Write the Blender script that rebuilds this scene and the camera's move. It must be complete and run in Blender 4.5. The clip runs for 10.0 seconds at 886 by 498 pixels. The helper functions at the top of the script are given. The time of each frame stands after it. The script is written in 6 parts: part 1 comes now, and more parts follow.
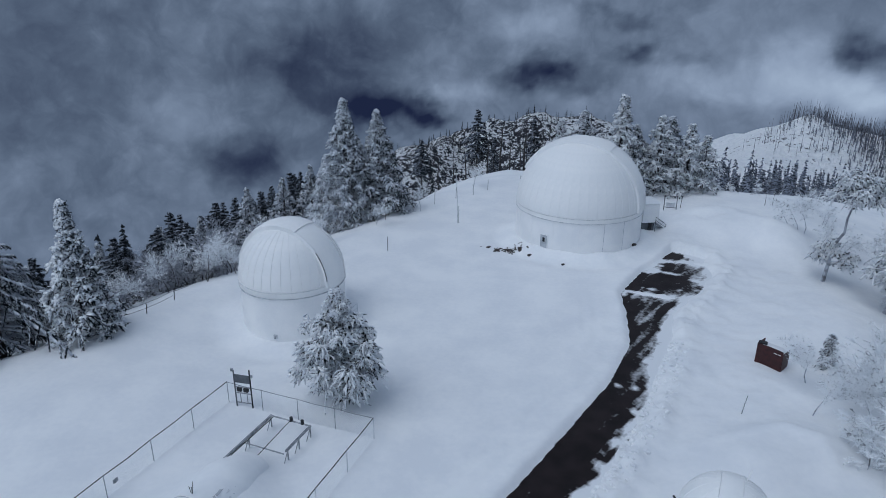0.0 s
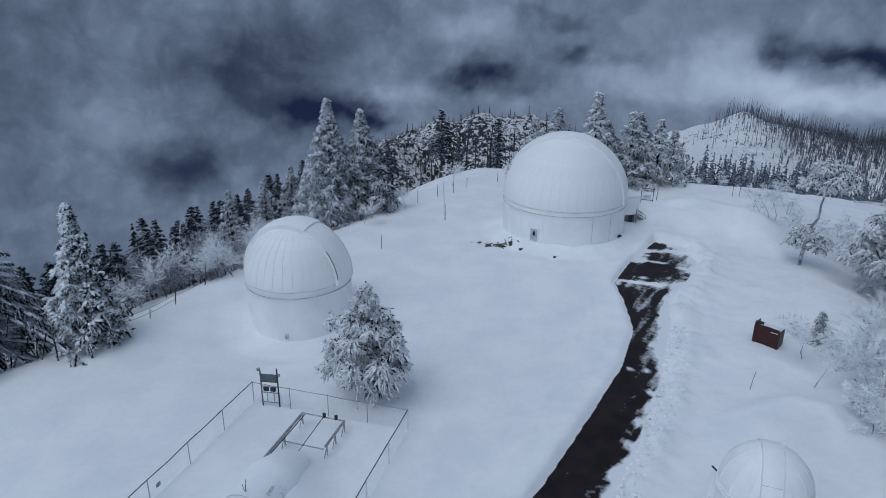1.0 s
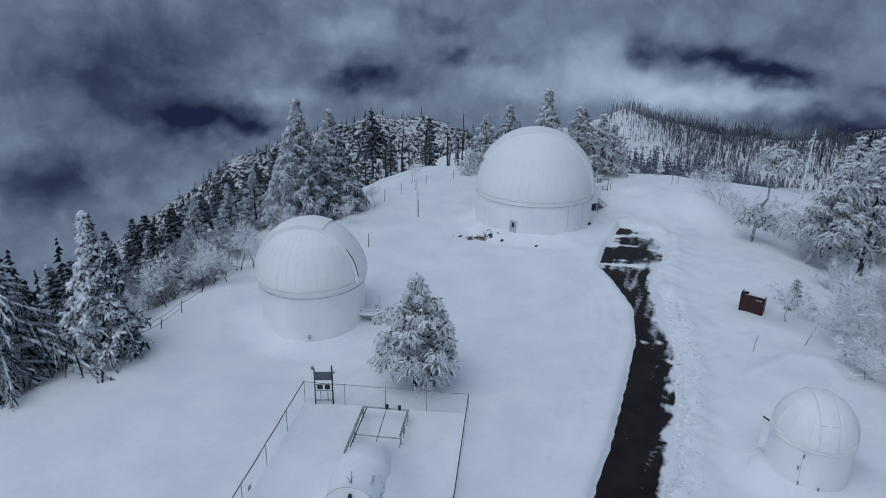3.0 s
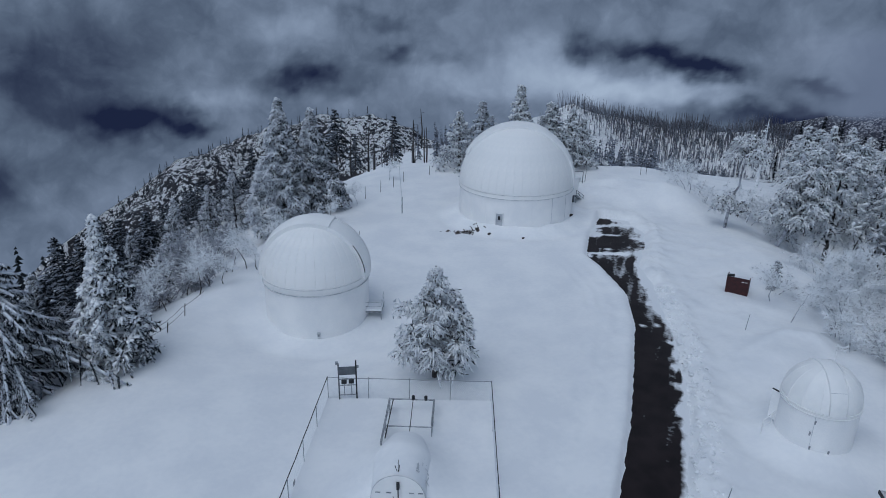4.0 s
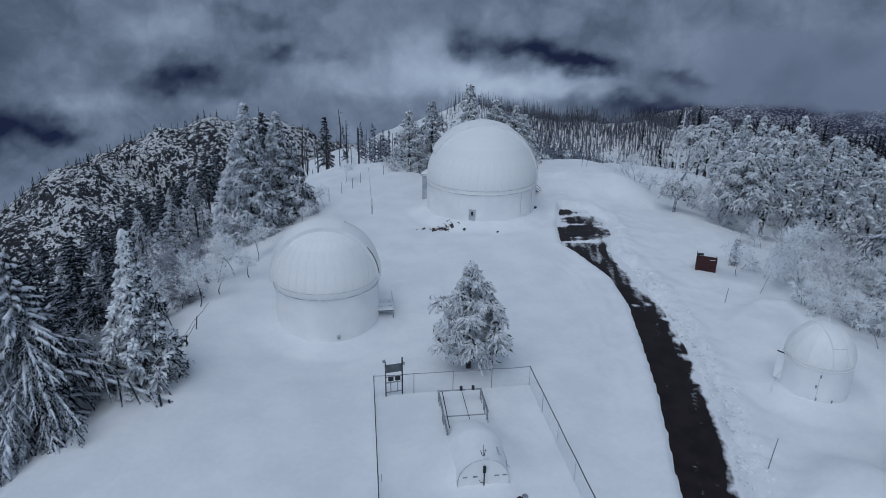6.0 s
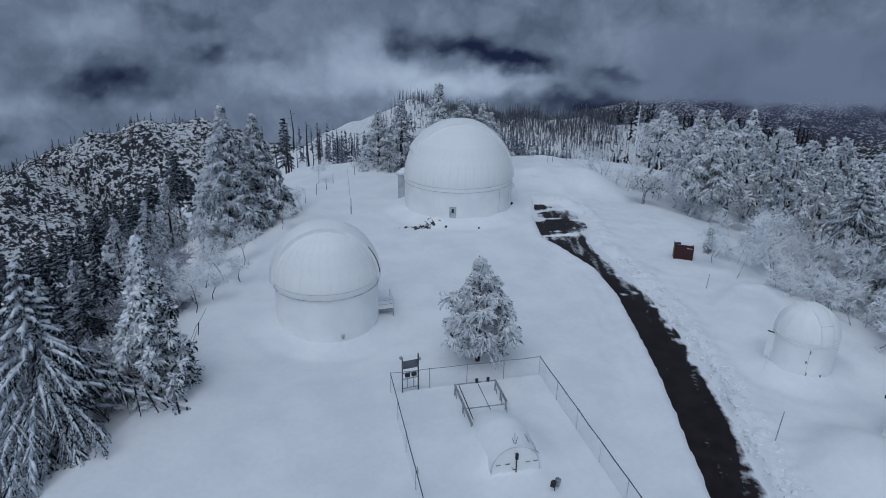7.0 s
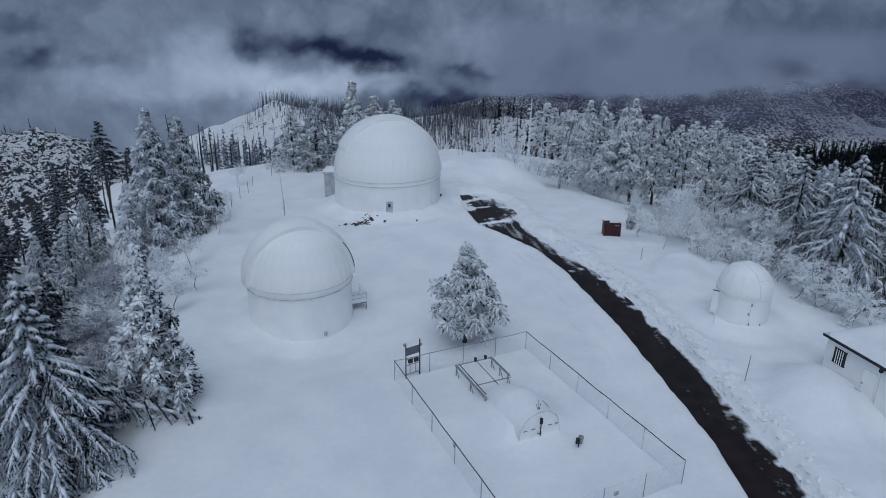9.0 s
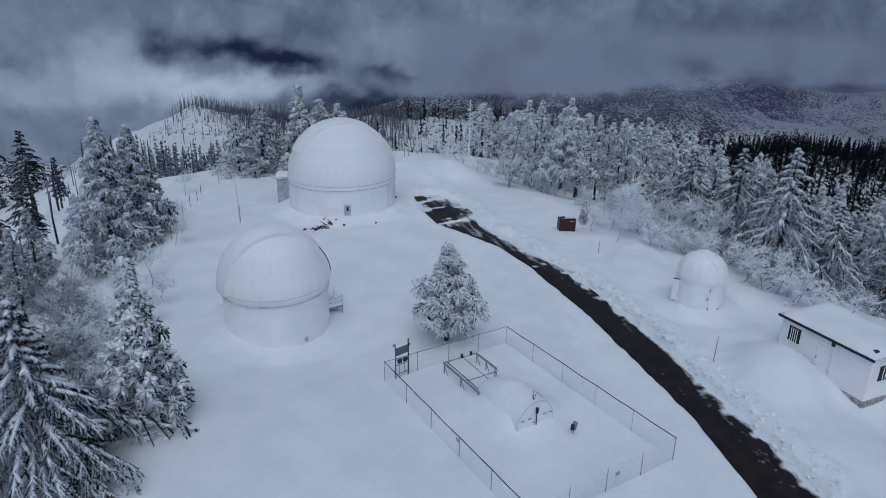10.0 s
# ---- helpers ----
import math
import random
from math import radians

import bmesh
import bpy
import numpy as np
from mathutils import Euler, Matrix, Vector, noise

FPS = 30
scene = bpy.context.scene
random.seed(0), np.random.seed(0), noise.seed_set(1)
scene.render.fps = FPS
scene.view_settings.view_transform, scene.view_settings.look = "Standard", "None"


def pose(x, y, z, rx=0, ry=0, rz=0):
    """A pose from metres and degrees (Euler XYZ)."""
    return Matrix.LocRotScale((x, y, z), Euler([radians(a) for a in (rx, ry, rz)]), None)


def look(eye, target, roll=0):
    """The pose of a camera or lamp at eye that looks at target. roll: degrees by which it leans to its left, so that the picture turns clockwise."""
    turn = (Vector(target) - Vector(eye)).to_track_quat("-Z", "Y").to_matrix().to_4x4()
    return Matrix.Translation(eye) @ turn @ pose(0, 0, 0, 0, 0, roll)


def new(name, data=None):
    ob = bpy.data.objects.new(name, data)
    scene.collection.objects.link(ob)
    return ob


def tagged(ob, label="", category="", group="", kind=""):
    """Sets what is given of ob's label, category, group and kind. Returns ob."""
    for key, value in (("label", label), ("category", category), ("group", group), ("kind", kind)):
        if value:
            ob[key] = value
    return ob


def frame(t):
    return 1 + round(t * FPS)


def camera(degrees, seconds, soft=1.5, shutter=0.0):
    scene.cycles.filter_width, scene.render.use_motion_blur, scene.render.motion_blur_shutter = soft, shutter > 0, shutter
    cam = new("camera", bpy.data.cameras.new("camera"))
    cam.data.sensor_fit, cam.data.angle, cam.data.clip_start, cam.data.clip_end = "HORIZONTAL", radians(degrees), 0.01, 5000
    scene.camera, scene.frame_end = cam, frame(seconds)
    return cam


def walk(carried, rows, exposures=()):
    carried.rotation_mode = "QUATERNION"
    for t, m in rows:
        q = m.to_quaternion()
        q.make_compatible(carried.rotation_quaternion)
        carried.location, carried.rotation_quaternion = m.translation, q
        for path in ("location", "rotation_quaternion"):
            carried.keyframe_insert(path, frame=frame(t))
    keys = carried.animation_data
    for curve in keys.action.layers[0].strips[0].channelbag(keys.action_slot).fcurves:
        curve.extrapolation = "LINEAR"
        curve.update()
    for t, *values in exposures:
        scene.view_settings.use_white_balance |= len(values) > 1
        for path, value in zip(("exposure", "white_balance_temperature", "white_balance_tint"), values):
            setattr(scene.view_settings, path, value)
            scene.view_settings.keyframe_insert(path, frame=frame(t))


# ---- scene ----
cam = camera(66.8, 10.0, soft=0.6)
PATH = [
    (0, (0.288, -0.013, 27.239), (0.283, 1.853, 26.518), 0.3),
    (0.5, (-2.435, -0.533, 27.127), (-2.355, 1.331, 26.409), 0.4),
    (1, (-5.146, -0.873, 26.99), (-4.986, 0.988, 26.275), 0.4),
    (1.5, (-7.93, -1.082, 26.851), (-7.687, 0.772, 26.14), 0.5),
    (2, (-10.695, -1.126, 26.78), (-10.368, 0.715, 26.072), 0.6),
    (2.5, (-13.312, -1.038, 26.747), (-12.908, 0.789, 26.041), 0.8),
    (4, (-20.901, -0.484, 26.606), (-20.272, 1.277, 25.897), 0.7),
    (4.5, (-23.355, -0.141, 26.665), (-22.647, 1.59, 25.956), 0.6),
    (5, (-25.826, 0.429, 26.802), (-25.045, 2.127, 26.091), 0.6),
    (5.5, (-28.281, 1.092, 26.967), (-27.435, 2.759, 26.256), 0.7),
    (7, (-35.409, 3.593, 27.242), (-34.352, 5.134, 26.529), 0.7),
    (7.5, (-37.622, 4.561, 27.203), (-36.489, 6.048, 26.492), 0.7),
    (8, (-39.835, 5.637, 27.131), (-38.628, 7.065, 26.419), 0.8),
    (8.5, (-41.868, 6.754, 27.074), (-40.589, 8.118, 26.363), 0.8),
    (9, (-43.83, 7.895, 27.044), (-42.472, 9.179, 26.333), 0.8),
    (9.5, (-45.656, 9.144, 27.132), (-44.218, 10.339, 26.421), 0.8),
    (10, (-47.439, 10.558, 27.325), (-45.937, 11.675, 26.619), 0.9),
]
walk(cam, [(t, look(eye, target, roll)) for t, eye, target, roll in PATH], [(0.0, 0.04, 5850, 6), (2.5, 0.0, 5850, 6), (5.0, -0.07, 5850, 6), (10.0, -0.09, 5850, 6)])

# ---- world, sun ----
world = bpy.data.worlds.new("overcast_sky")
scene.world = world
world.use_nodes = True
wn, wl = world.node_tree.nodes, world.node_tree.links
sky = wn.new("ShaderNodeTexSky")
sky.sky_type, sky.sun_disc = "NISHITA", False
sky.sun_elevation, sky.sun_rotation = radians(60), radians(236)
hue = wn.new("ShaderNodeHueSaturation")
hue.inputs["Saturation"].default_value = 0.62
wl.new(sky.outputs[0], hue.inputs["Color"])
wl.new(hue.outputs[0], wn["Background"].inputs[0])
wn["Background"].inputs[1].default_value = 0.10
sun_data = bpy.data.lights.new("sun", "SUN")
sun_data.energy, sun_data.angle, sun_data.color = 0.70, radians(50), (0.95, 0.97, 1.0)
sun = new("sun", sun_data)
sun.matrix_world = look((-50, -34, 110), (0, 0, 0))


# ---- numbers, noise and the land ----
RND = np.random.RandomState(7)
TABLE = RND.rand(256, 256)


def vnoise(x, y, octaves=1, seed=0):
    """Smooth value noise between 0 and 1."""
    x, y = np.asarray(x, float), np.asarray(y, float)
    total, weight, amp = 0.0, 0.0, 1.0
    for o in range(octaves):
        u, v = x * 2 ** o + 17.3 * o + seed * 31.7, y * 2 ** o + 41.9 * o + seed * 11.1
        i, j = np.floor(u).astype(int), np.floor(v).astype(int)
        f, g = u - i, v - j
        f, g = f * f * (3 - 2 * f), g * g * (3 - 2 * g)
        a, b, c, d = (TABLE[(i + p) % 256, (j + q) % 256] for p, q in ((0, 0), (1, 0), (0, 1), (1, 1)))
        total = total + amp * ((a * (1 - f) + b * f) * (1 - g) + (c * (1 - f) + d * f) * g)
        weight, amp = weight + amp, amp * 0.5
    return total / weight


def smooth(a, b, x):
    s = np.clip((x - a) / (b - a), 0, 1)
    return s * s * (3 - 2 * s)


def to_line(x, y, pts):
    """Distance to a polyline, and the third coordinate of its nearest point."""
    best, level = np.full(np.shape(x), 1e9), np.zeros(np.shape(x))
    for p, q in zip(pts, pts[1:]):
        dx, dy = q[0] - p[0], q[1] - p[1]
        s = np.clip(((x - p[0]) * dx + (y - p[1]) * dy) / (dx * dx + dy * dy), 0, 1)
        d = np.hypot(x - p[0] - s * dx, y - p[1] - s * dy)
        z = (p[2] * (1 - s) + q[2] * s) if len(p) > 2 else 0 * s
        level = np.where(d < best, z, level)
        best = np.minimum(best, d)
    return best, level


def inside(x, y, poly):
    odd = np.zeros(np.shape(x), bool)
    for p, q in zip(poly, poly[1:] + poly[:1]):
        if p[1] != q[1]:
            odd ^= ((p[1] > y) != (q[1] > y)) & (x < (q[0] - p[0]) * (y - p[1]) / (q[1] - p[1]) + p[0])
    return odd


SUMMIT = [(-140, -130), (-75, -30), (-48, 22), (-36.5, 40.5), (-31, 45.8), (-27.3, 52), (-24.3, 57), (-20, 61.5), (-13.5, 68), (-9.5, 75), (-6.5, 81),
          (-3, 86), (1.5, 92), (6, 97), (13, 103), (21, 102), (31, 96), (40, 94), (46, 91), (44, 80), (39, 66), (35.2, 52),
          (30, 43), (27, 37), (24, 30), (19, 23), (16, 14), (20, -30), (-60, -140)]
ROAD_WEST = [(-120, -108), (-62, -43), (-26, -3), (-15.5, 9.5), (-10.5, 14.5), (-5.1, 19.7), (-1.4, 24.4), (3.6, 30.6), (8.3, 37), (12.7, 43.2), (15.8, 49.2),
             (17, 55), (17.4, 59.4), (21.3, 65.2), (26, 70.8)]
ROAD_EAST = [(28.8, 68.6), (28, 63.6), (25.2, 59.4), (21.2, 54.9), (19.0, 49.5), (15.0, 41.2), (10.4, 33.6), (5.8, 27.3), (1.35, 22.15), (-2.5, 17.35),
             (-8.0, 11.45), (-12.7, 6.25), (-23, -6), (-59, -46), (-117, -111)]
ROAD = ROAD_WEST + ROAD_EAST
RIDGES = [
    (0.42, [(14, 100, 0), (30, 150, -12.5), (46, 207, -20), (62, 270, -40), (75, 360, -85), (90, 500, -140)]),
    (0.55, [(300, 760, -150), (200, 800, -124), (110, 830, -119), (46, 838, -128), (4, 840, -149), (-50, 735, -158), (-125, 694, -199), (-190, 680, -250)]),
    (0.42, [(62, 270, -42), (170, 390, -78), (222, 440, -74), (268, 488, -53), (330, 450, -77), (420, 365, -66), (560, 330, -95), (800, 300, -170)]),
    (0.32, [(-9, 90, -1.0), (-17, 99, -3.2), (-29, 102, -9.0), (-46, 110, -17), (-75, 130, -38)]),
    (0.3, [(44, 80, -1), (120, 90, -24), (200, 130, -36), (330, 150, -75)]),
    (0.3, [(430, 240, -105), (560, 130, -96), (760, 40, -108), (1000, -160, -140)]),
    (0.42, [(1500, 1300, -330), (1900, 900, -245), (2300, 300, -205), (2500, -400, -210)]),
    (0.42, [(1000, 1400, -330), (1160, 1243, -272), (1263, 1137, -230), (1340, 1046, -198), (1441, 900, -206), (1528, 745, -196), (1600, 500, -206)]),
    (0.45, [(1000, 700, -190), (1250, 420, -170), (1500, 150, -190)]),
]


CRAG_RIDGE, BURNT_RIDGE, DARK_RIDGE = RIDGES[1][1], RIDGES[2][1], RIDGES[5][1]


def mound(x, y, cx, cy, rx, ry, high, turn=0.0):
    c, s = math.cos(turn), math.sin(turn)
    u, v = ((x - cx) * c + (y - cy) * s) / rx, (-(x - cx) * s + (y - cy) * c) / ry
    return high * np.exp(-(u * u + v * v) ** 1.4)


def ROAD_GAP(x, y):
    """The two bands of snow left across the turning place."""
    a, _ = to_line(x, y, [(16.6, 60.6), (22.3, 58.3), (26, 58.5)])
    b, _ = to_line(x, y, [(22.5, 68.6), (28.9, 66.6)])
    return np.exp(-(a / 0.75) ** 2) + 0.9 * np.exp(-(b / 0.5) ** 2)


def slush(x, y):
    """How much thin slush and blown snow lies on the asphalt."""
    east, _ = to_line(x, y, ROAD_EAST)
    west, _ = to_line(x, y, ROAD_WEST)
    turning = smooth(42, 47, y)
    n1 = vnoise((x * 0.62 + y * 0.78) / 4.0, (x * 0.78 - y * 0.62) / 0.6, 5, 51)
    n2 = vnoise(x / 1.1, y / 1.1, 4, 52)
    reach = 0.35 + 0.5 * turning * smooth(62, 52, y) + 0.8 * smooth(60, 64, y) + 1.6 * (n1 - 0.5)
    n3 = vnoise((x * 0.55 + y * 0.83) / 3.2, (x * 0.83 - y * 0.55) / 0.45, 4, 57)
    n4 = vnoise((x * 0.83 - y * 0.55) / 1.6, (x * 0.55 + y * 0.83) / 0.35, 4, 58)
    reach = reach + 1.3 * smooth(0.56, 0.80, n4)
    s = -0.12 + 1.1 * turning * (n3 - 0.45) + 1.0 * smooth(reach + 0.3, 0.0, east) + 0.8 * ROAD_GAP(x, y) * (0.4 + 1.1 * n2) + 1.0 * (n1 - 0.60) + 0.4 * (n2 - 0.5)
    seam, _ = to_line(x, y, [(12.4, 43.5), (15.6, 42.2)])
    s = s + 0.55 * turning * smooth(61, 56, y) * smooth(2.6, 0.4, east + 2.2 * (n2 - 0.5)) * (2.2 * n3 - 0.4)
    s = s + 0.42 * (1 - turning) * smooth(1.9, 0.2, east + 1.6 * (n2 - 0.5)) * (2.4 * n4 - 0.65)
    n5 = vnoise((x - 0.2 * y) / 3.0, (y + 0.35 * x) / 1.25, 5, 59)
    s = s + smooth(56, 61, y) * (1.1 * smooth(0.48, 0.64, n5) - 0.28 + 0.45 * smooth(3.2, 1.0, east))
    s = 0.78 * s
    return s + 0.9 * np.exp(-(seam / 0.12) ** 2) + 0.12 * turning + 0.15 * smooth(60, 64, y) - 0.15 * smooth(1.2, 0.2, west)


def land(x, y):
    """Height of the snow."""
    x, y = np.asarray(x, float), np.asarray(y, float)
    d, _ = to_line(x, y, SUMMIT + SUMMIT[:1])
    inn = inside(x, y, SUMMIT)
    az = np.arctan2(x - 5, y - 55)
    steep = 0.34 + 0.60 * smooth(-0.1, 0.55, -np.sin(az)) + (0.12 * smooth(25, 5, d) - 0.08 * smooth(10, 40, d)) * smooth(0.3, 0.9, np.sin(az)) * smooth(-0.5, 0.2, np.cos(az))
    cone = -np.minimum(steep, 0.6) * d * d / (d + 6) - np.maximum(steep - 0.6, 0) * np.maximum(d - 45, 0)
    rough = smooth(20, 200, d)
    h = np.where(inn, 0.0, np.maximum(cone, -1900))
    for slope, pts in RIDGES:
        e, z = to_line(x, y, pts)
        far = np.hypot(pts[1][0], pts[1][1])
        r = z - slope * e * e / (e + 0.02 * far + 4) - 200 * (e / (0.8 * far + 150)) ** 2
        h = np.where(inn, h, np.maximum(h, r))
    h = h + np.where(inn, 0, rough * (vnoise(x / 90, y / 90, 4, 3) - 0.5) * 26 + smooth(0, 12, d) * (vnoise(x / 9, y / 9, 3, 5) - 0.5) * 1.6)
    h = h + np.where(inn, 0, smooth(500, 1500, d) * ((vnoise(x / 420, y / 420, 5, 6) - 0.5) * 130 - np.abs(vnoise(x / 150, y / 150, 4, 82) - 0.5) * 60))
    crag, _ = to_line(x, y, CRAG_RIDGE)
    h = h + np.where(inn, 0, 20 * smooth(150, 40, crag) * (vnoise(x / 26, y / 26, 4, 81) - 0.5))
    # the plateau: slight swells, drifts, banks and heaps
    top = 0.45 * (vnoise(x / 17, y / 17, 2, 1) - 0.5) + 0.16 * (vnoise(x / 4.2, y / 4.2, 3, 2) - 0.5)
    top = top + 0.9 * smooth(-14, -30, x) * smooth(25, 40, y) + 0.25 * smooth(5, -8, x)
    top = top + mound(x, y, 5.0, 16.9, 3.6, 2.9, 2.0, 0.5) + (0.72 + 0.5 * vnoise(x / 3.2, y / 3.2, 3, 40)) * (mound(x, y, 34.5, 77, 9.2, 5.6, 2.4, -0.45) + mound(x, y, 39, 71, 3.5, 4, 0.8))
    top = top + mound(x, y, 22.0, 35.5, 4.5, 2.6, 0.75, 0.3) + mound(x, y, 18.5, 33, 3, 2.2, 0.5) + mound(x, y, 26.5, 71, 3, 4, 0.5)
    top = top + mound(x, y, -12.3, 30.2, 2.5, 3.1, 1.55, -0.379) * smooth(-0.1, 0.7, (x + 13.1) * 0.37 + (y - 28.2) * 0.93) + mound(x, y, -13.3, 27.9, 2.2, 1.2, 0.35, -0.379)
    top = top - mound(x, y, -14.2, 48.8, 7.5, 5.0, 0.75)
    top = top - mound(x, y, 5.2, 9.5, 4.5, 4.0, 1.3) - mound(x, y, 16, 19, 3, 4, 0.5)
    for cx, cy, r, lift in ((-13.07, 54.26, 4.6, 0.15), (15.9, 75.0, 7.3, 0.6), (14.05, 25.86, 2.4, 0.3)):
        e = np.hypot(x - cx, y - cy) - r
        top = top + lift * (0.5 + 1.0 * vnoise(x / 2.3, y / 2.3, 3, 78)) * np.exp(-((e - 0.1) / 1.1) ** 2) - 0.22 * np.exp(-((e - 2.4) / 1.0) ** 2)
    h = h + np.where(inn, 1, np.exp(-d / 3)) * top
    crest, _ = to_line(x, y, [(14.5, 35.4), (18.4, 36.0), (22.3, 36.9), (24.5, 35.7), (24.2, 33.0)])
    h = h + (0.2 + 0.35 * vnoise(x / 1.6, y / 1.6, 3, 71)) * np.exp(-np.abs(crest + 0.5 * (vnoise(x / 2, y / 2, 3, 72) - 0.5)) / 0.9) * smooth(13, 18, x)
    ruffle = vnoise((x * 0.9 + y * 0.44) / 2.6, (x * 0.44 - y * 0.9) / 1.0, 3, 73)
    h = h + np.where(inn & (x > 6), 0.09 * (np.abs(ruffle - 0.5) * -2 + 0.3) * smooth(0.45, 0.6, vnoise(x / 9, y / 9, 2, 74)), 0)
    # the ploughed road with banks and left-over snow
    near = (x > -130) & (x < 45) & (y > -120) & (y < 85)
    e, _ = to_line(x, y, ROAD + ROAD[:1])
    on = inside(x, y, ROAD)
    east, _ = to_line(x, y, ROAD_EAST)
    west, _ = to_line(x, y, ROAD_WEST)
    edge = np.where(on, -e, e) + np.where(west < east, 0.2, 0.55) * (vnoise(x / 1.3, y / 1.3, 3, 9) - 0.5)
    lumps = vnoise(x / 0.7, y / 0.7, 3, 12)
    bank = (0.22 + 0.8 * (lumps - 0.4)) * np.exp(-((east - 1.2) / 1.0) ** 2) + 0.30 * (vnoise(x / 1.1, y / 1.1, 4, 44) - 0.5) * np.exp(-((east - 2.5) / 3.0) ** 2) + 0.12 * np.exp(-((west - 0.8) / 0.7) ** 2)
    bank = bank + 0.10 * np.sin(west * 3.2) * np.exp(-((west - 2.6) / 1.5) ** 2) * (vnoise(x / 6, y / 6, 2, 15) > 0.5)
    tracks = np.exp(-((west - 2.9) / 0.26) ** 2) + 0.8 * np.exp(-((west - 3.9) / 0.26) ** 2)
    bank = bank - 0.13 * tracks * smooth(24, 32, y) * smooth(60, 54, y) * smooth(0.35, 0.5, vnoise(x / 5, y / 5, 2, 76))
    bank = bank + 0.3 * (vnoise(x / 1.5, y / 1.5, 3, 75) - 0.5) * smooth(17, 23, x) * smooth(0.35, 0.6, vnoise(x / 8, y / 8, 2, 77))
    h = h + np.where(near & ~on, bank, 0)
    streaks = vnoise((x * 0.78 + y * 0.62) / 5.0, (x * 0.62 - y * 0.78) / 1.3, 4, 21)
    cover = 0.34 + 0.28 * (streaks - 0.5) + 0.30 * ROAD_GAP(x, y) * (0.3 + 1.2 * vnoise(x / 1.2, y / 1.2, 3, 53)) + 0.22 * smooth(0.5, 0.0, east) + 0.25 * smooth(2.6, 0.6, np.hypot(x - 27.6, y - 61.0))
    floor = -0.34 + 0.26 * smooth(0.52, 0.66, cover) + 0.05 * (lumps - 0.5)
    h = np.where(near, h + (floor - h) * smooth(0.40, 0.0, edge), h)
    return h


def ground_z(x, y):
    return float(land(np.array([float(x)]), np.array([float(y)]))[0])


# ---- materials ----
def material(name, rough=0.6, metal=0.0):
    m = bpy.data.materials.new(name)
    m.use_nodes = True
    b = m.node_tree.nodes["Principled BSDF"]
    b.inputs["Roughness"].default_value, b.inputs["Metallic"].default_value = rough, metal
    return m, m.node_tree.nodes, m.node_tree.links, b


def surface(name, dark, light, scale=2.0, rough=0.6, metal=0.0, bump=0.1, fine=30.0, contrast=(0.35, 0.65), detail=6.0, spec=0.4):
    """Two colours mixed by coarse noise, broken up by fine noise, with relief."""
    m, n, l, b = material(name, rough, metal)
    co = n.new("ShaderNodeTexCoord")
    big, small = n.new("ShaderNodeTexNoise"), n.new("ShaderNodeTexNoise")
    big.inputs["Scale"].default_value, big.inputs["Detail"].default_value = scale, detail
    small.inputs["Scale"].default_value, small.inputs["Detail"].default_value = fine, 4.0
    mix = n.new("ShaderNodeMath")
    mix.operation, mix.inputs[1].default_value = "MULTIPLY_ADD", 0.35
    ramp = n.new("ShaderNodeValToRGB")
    ramp.color_ramp.elements[0].position, ramp.color_ramp.elements[1].position = contrast
    ramp.color_ramp.elements[0].color, ramp.color_ramp.elements[1].color = (*dark, 1), (*light, 1)
    sub = n.new("ShaderNodeMath")
    sub.operation, sub.inputs[1].default_value = "SUBTRACT", 0.175
    l.new(co.outputs["Object"], big.inputs["Vector"])
    l.new(co.outputs["Object"], small.inputs["Vector"])
    l.new(small.outputs["Fac"], mix.inputs[0])
    l.new(big.outputs["Fac"], mix.inputs[2])
    l.new(mix.outputs[0], sub.inputs[0])
    l.new(sub.outputs[0], ramp.inputs["Fac"])
    l.new(ramp.outputs["Color"], b.inputs["Base Color"])
    if bump:
        bp = n.new("ShaderNodeBump")
        bp.inputs["Strength"].default_value, bp.inputs["Distance"].default_value = bump, 0.05
        l.new(mix.outputs[0], bp.inputs["Height"])
        l.new(bp.outputs["Normal"], b.inputs["Normal"])
    b.inputs["Specular IOR Level"].default_value = spec
    return m


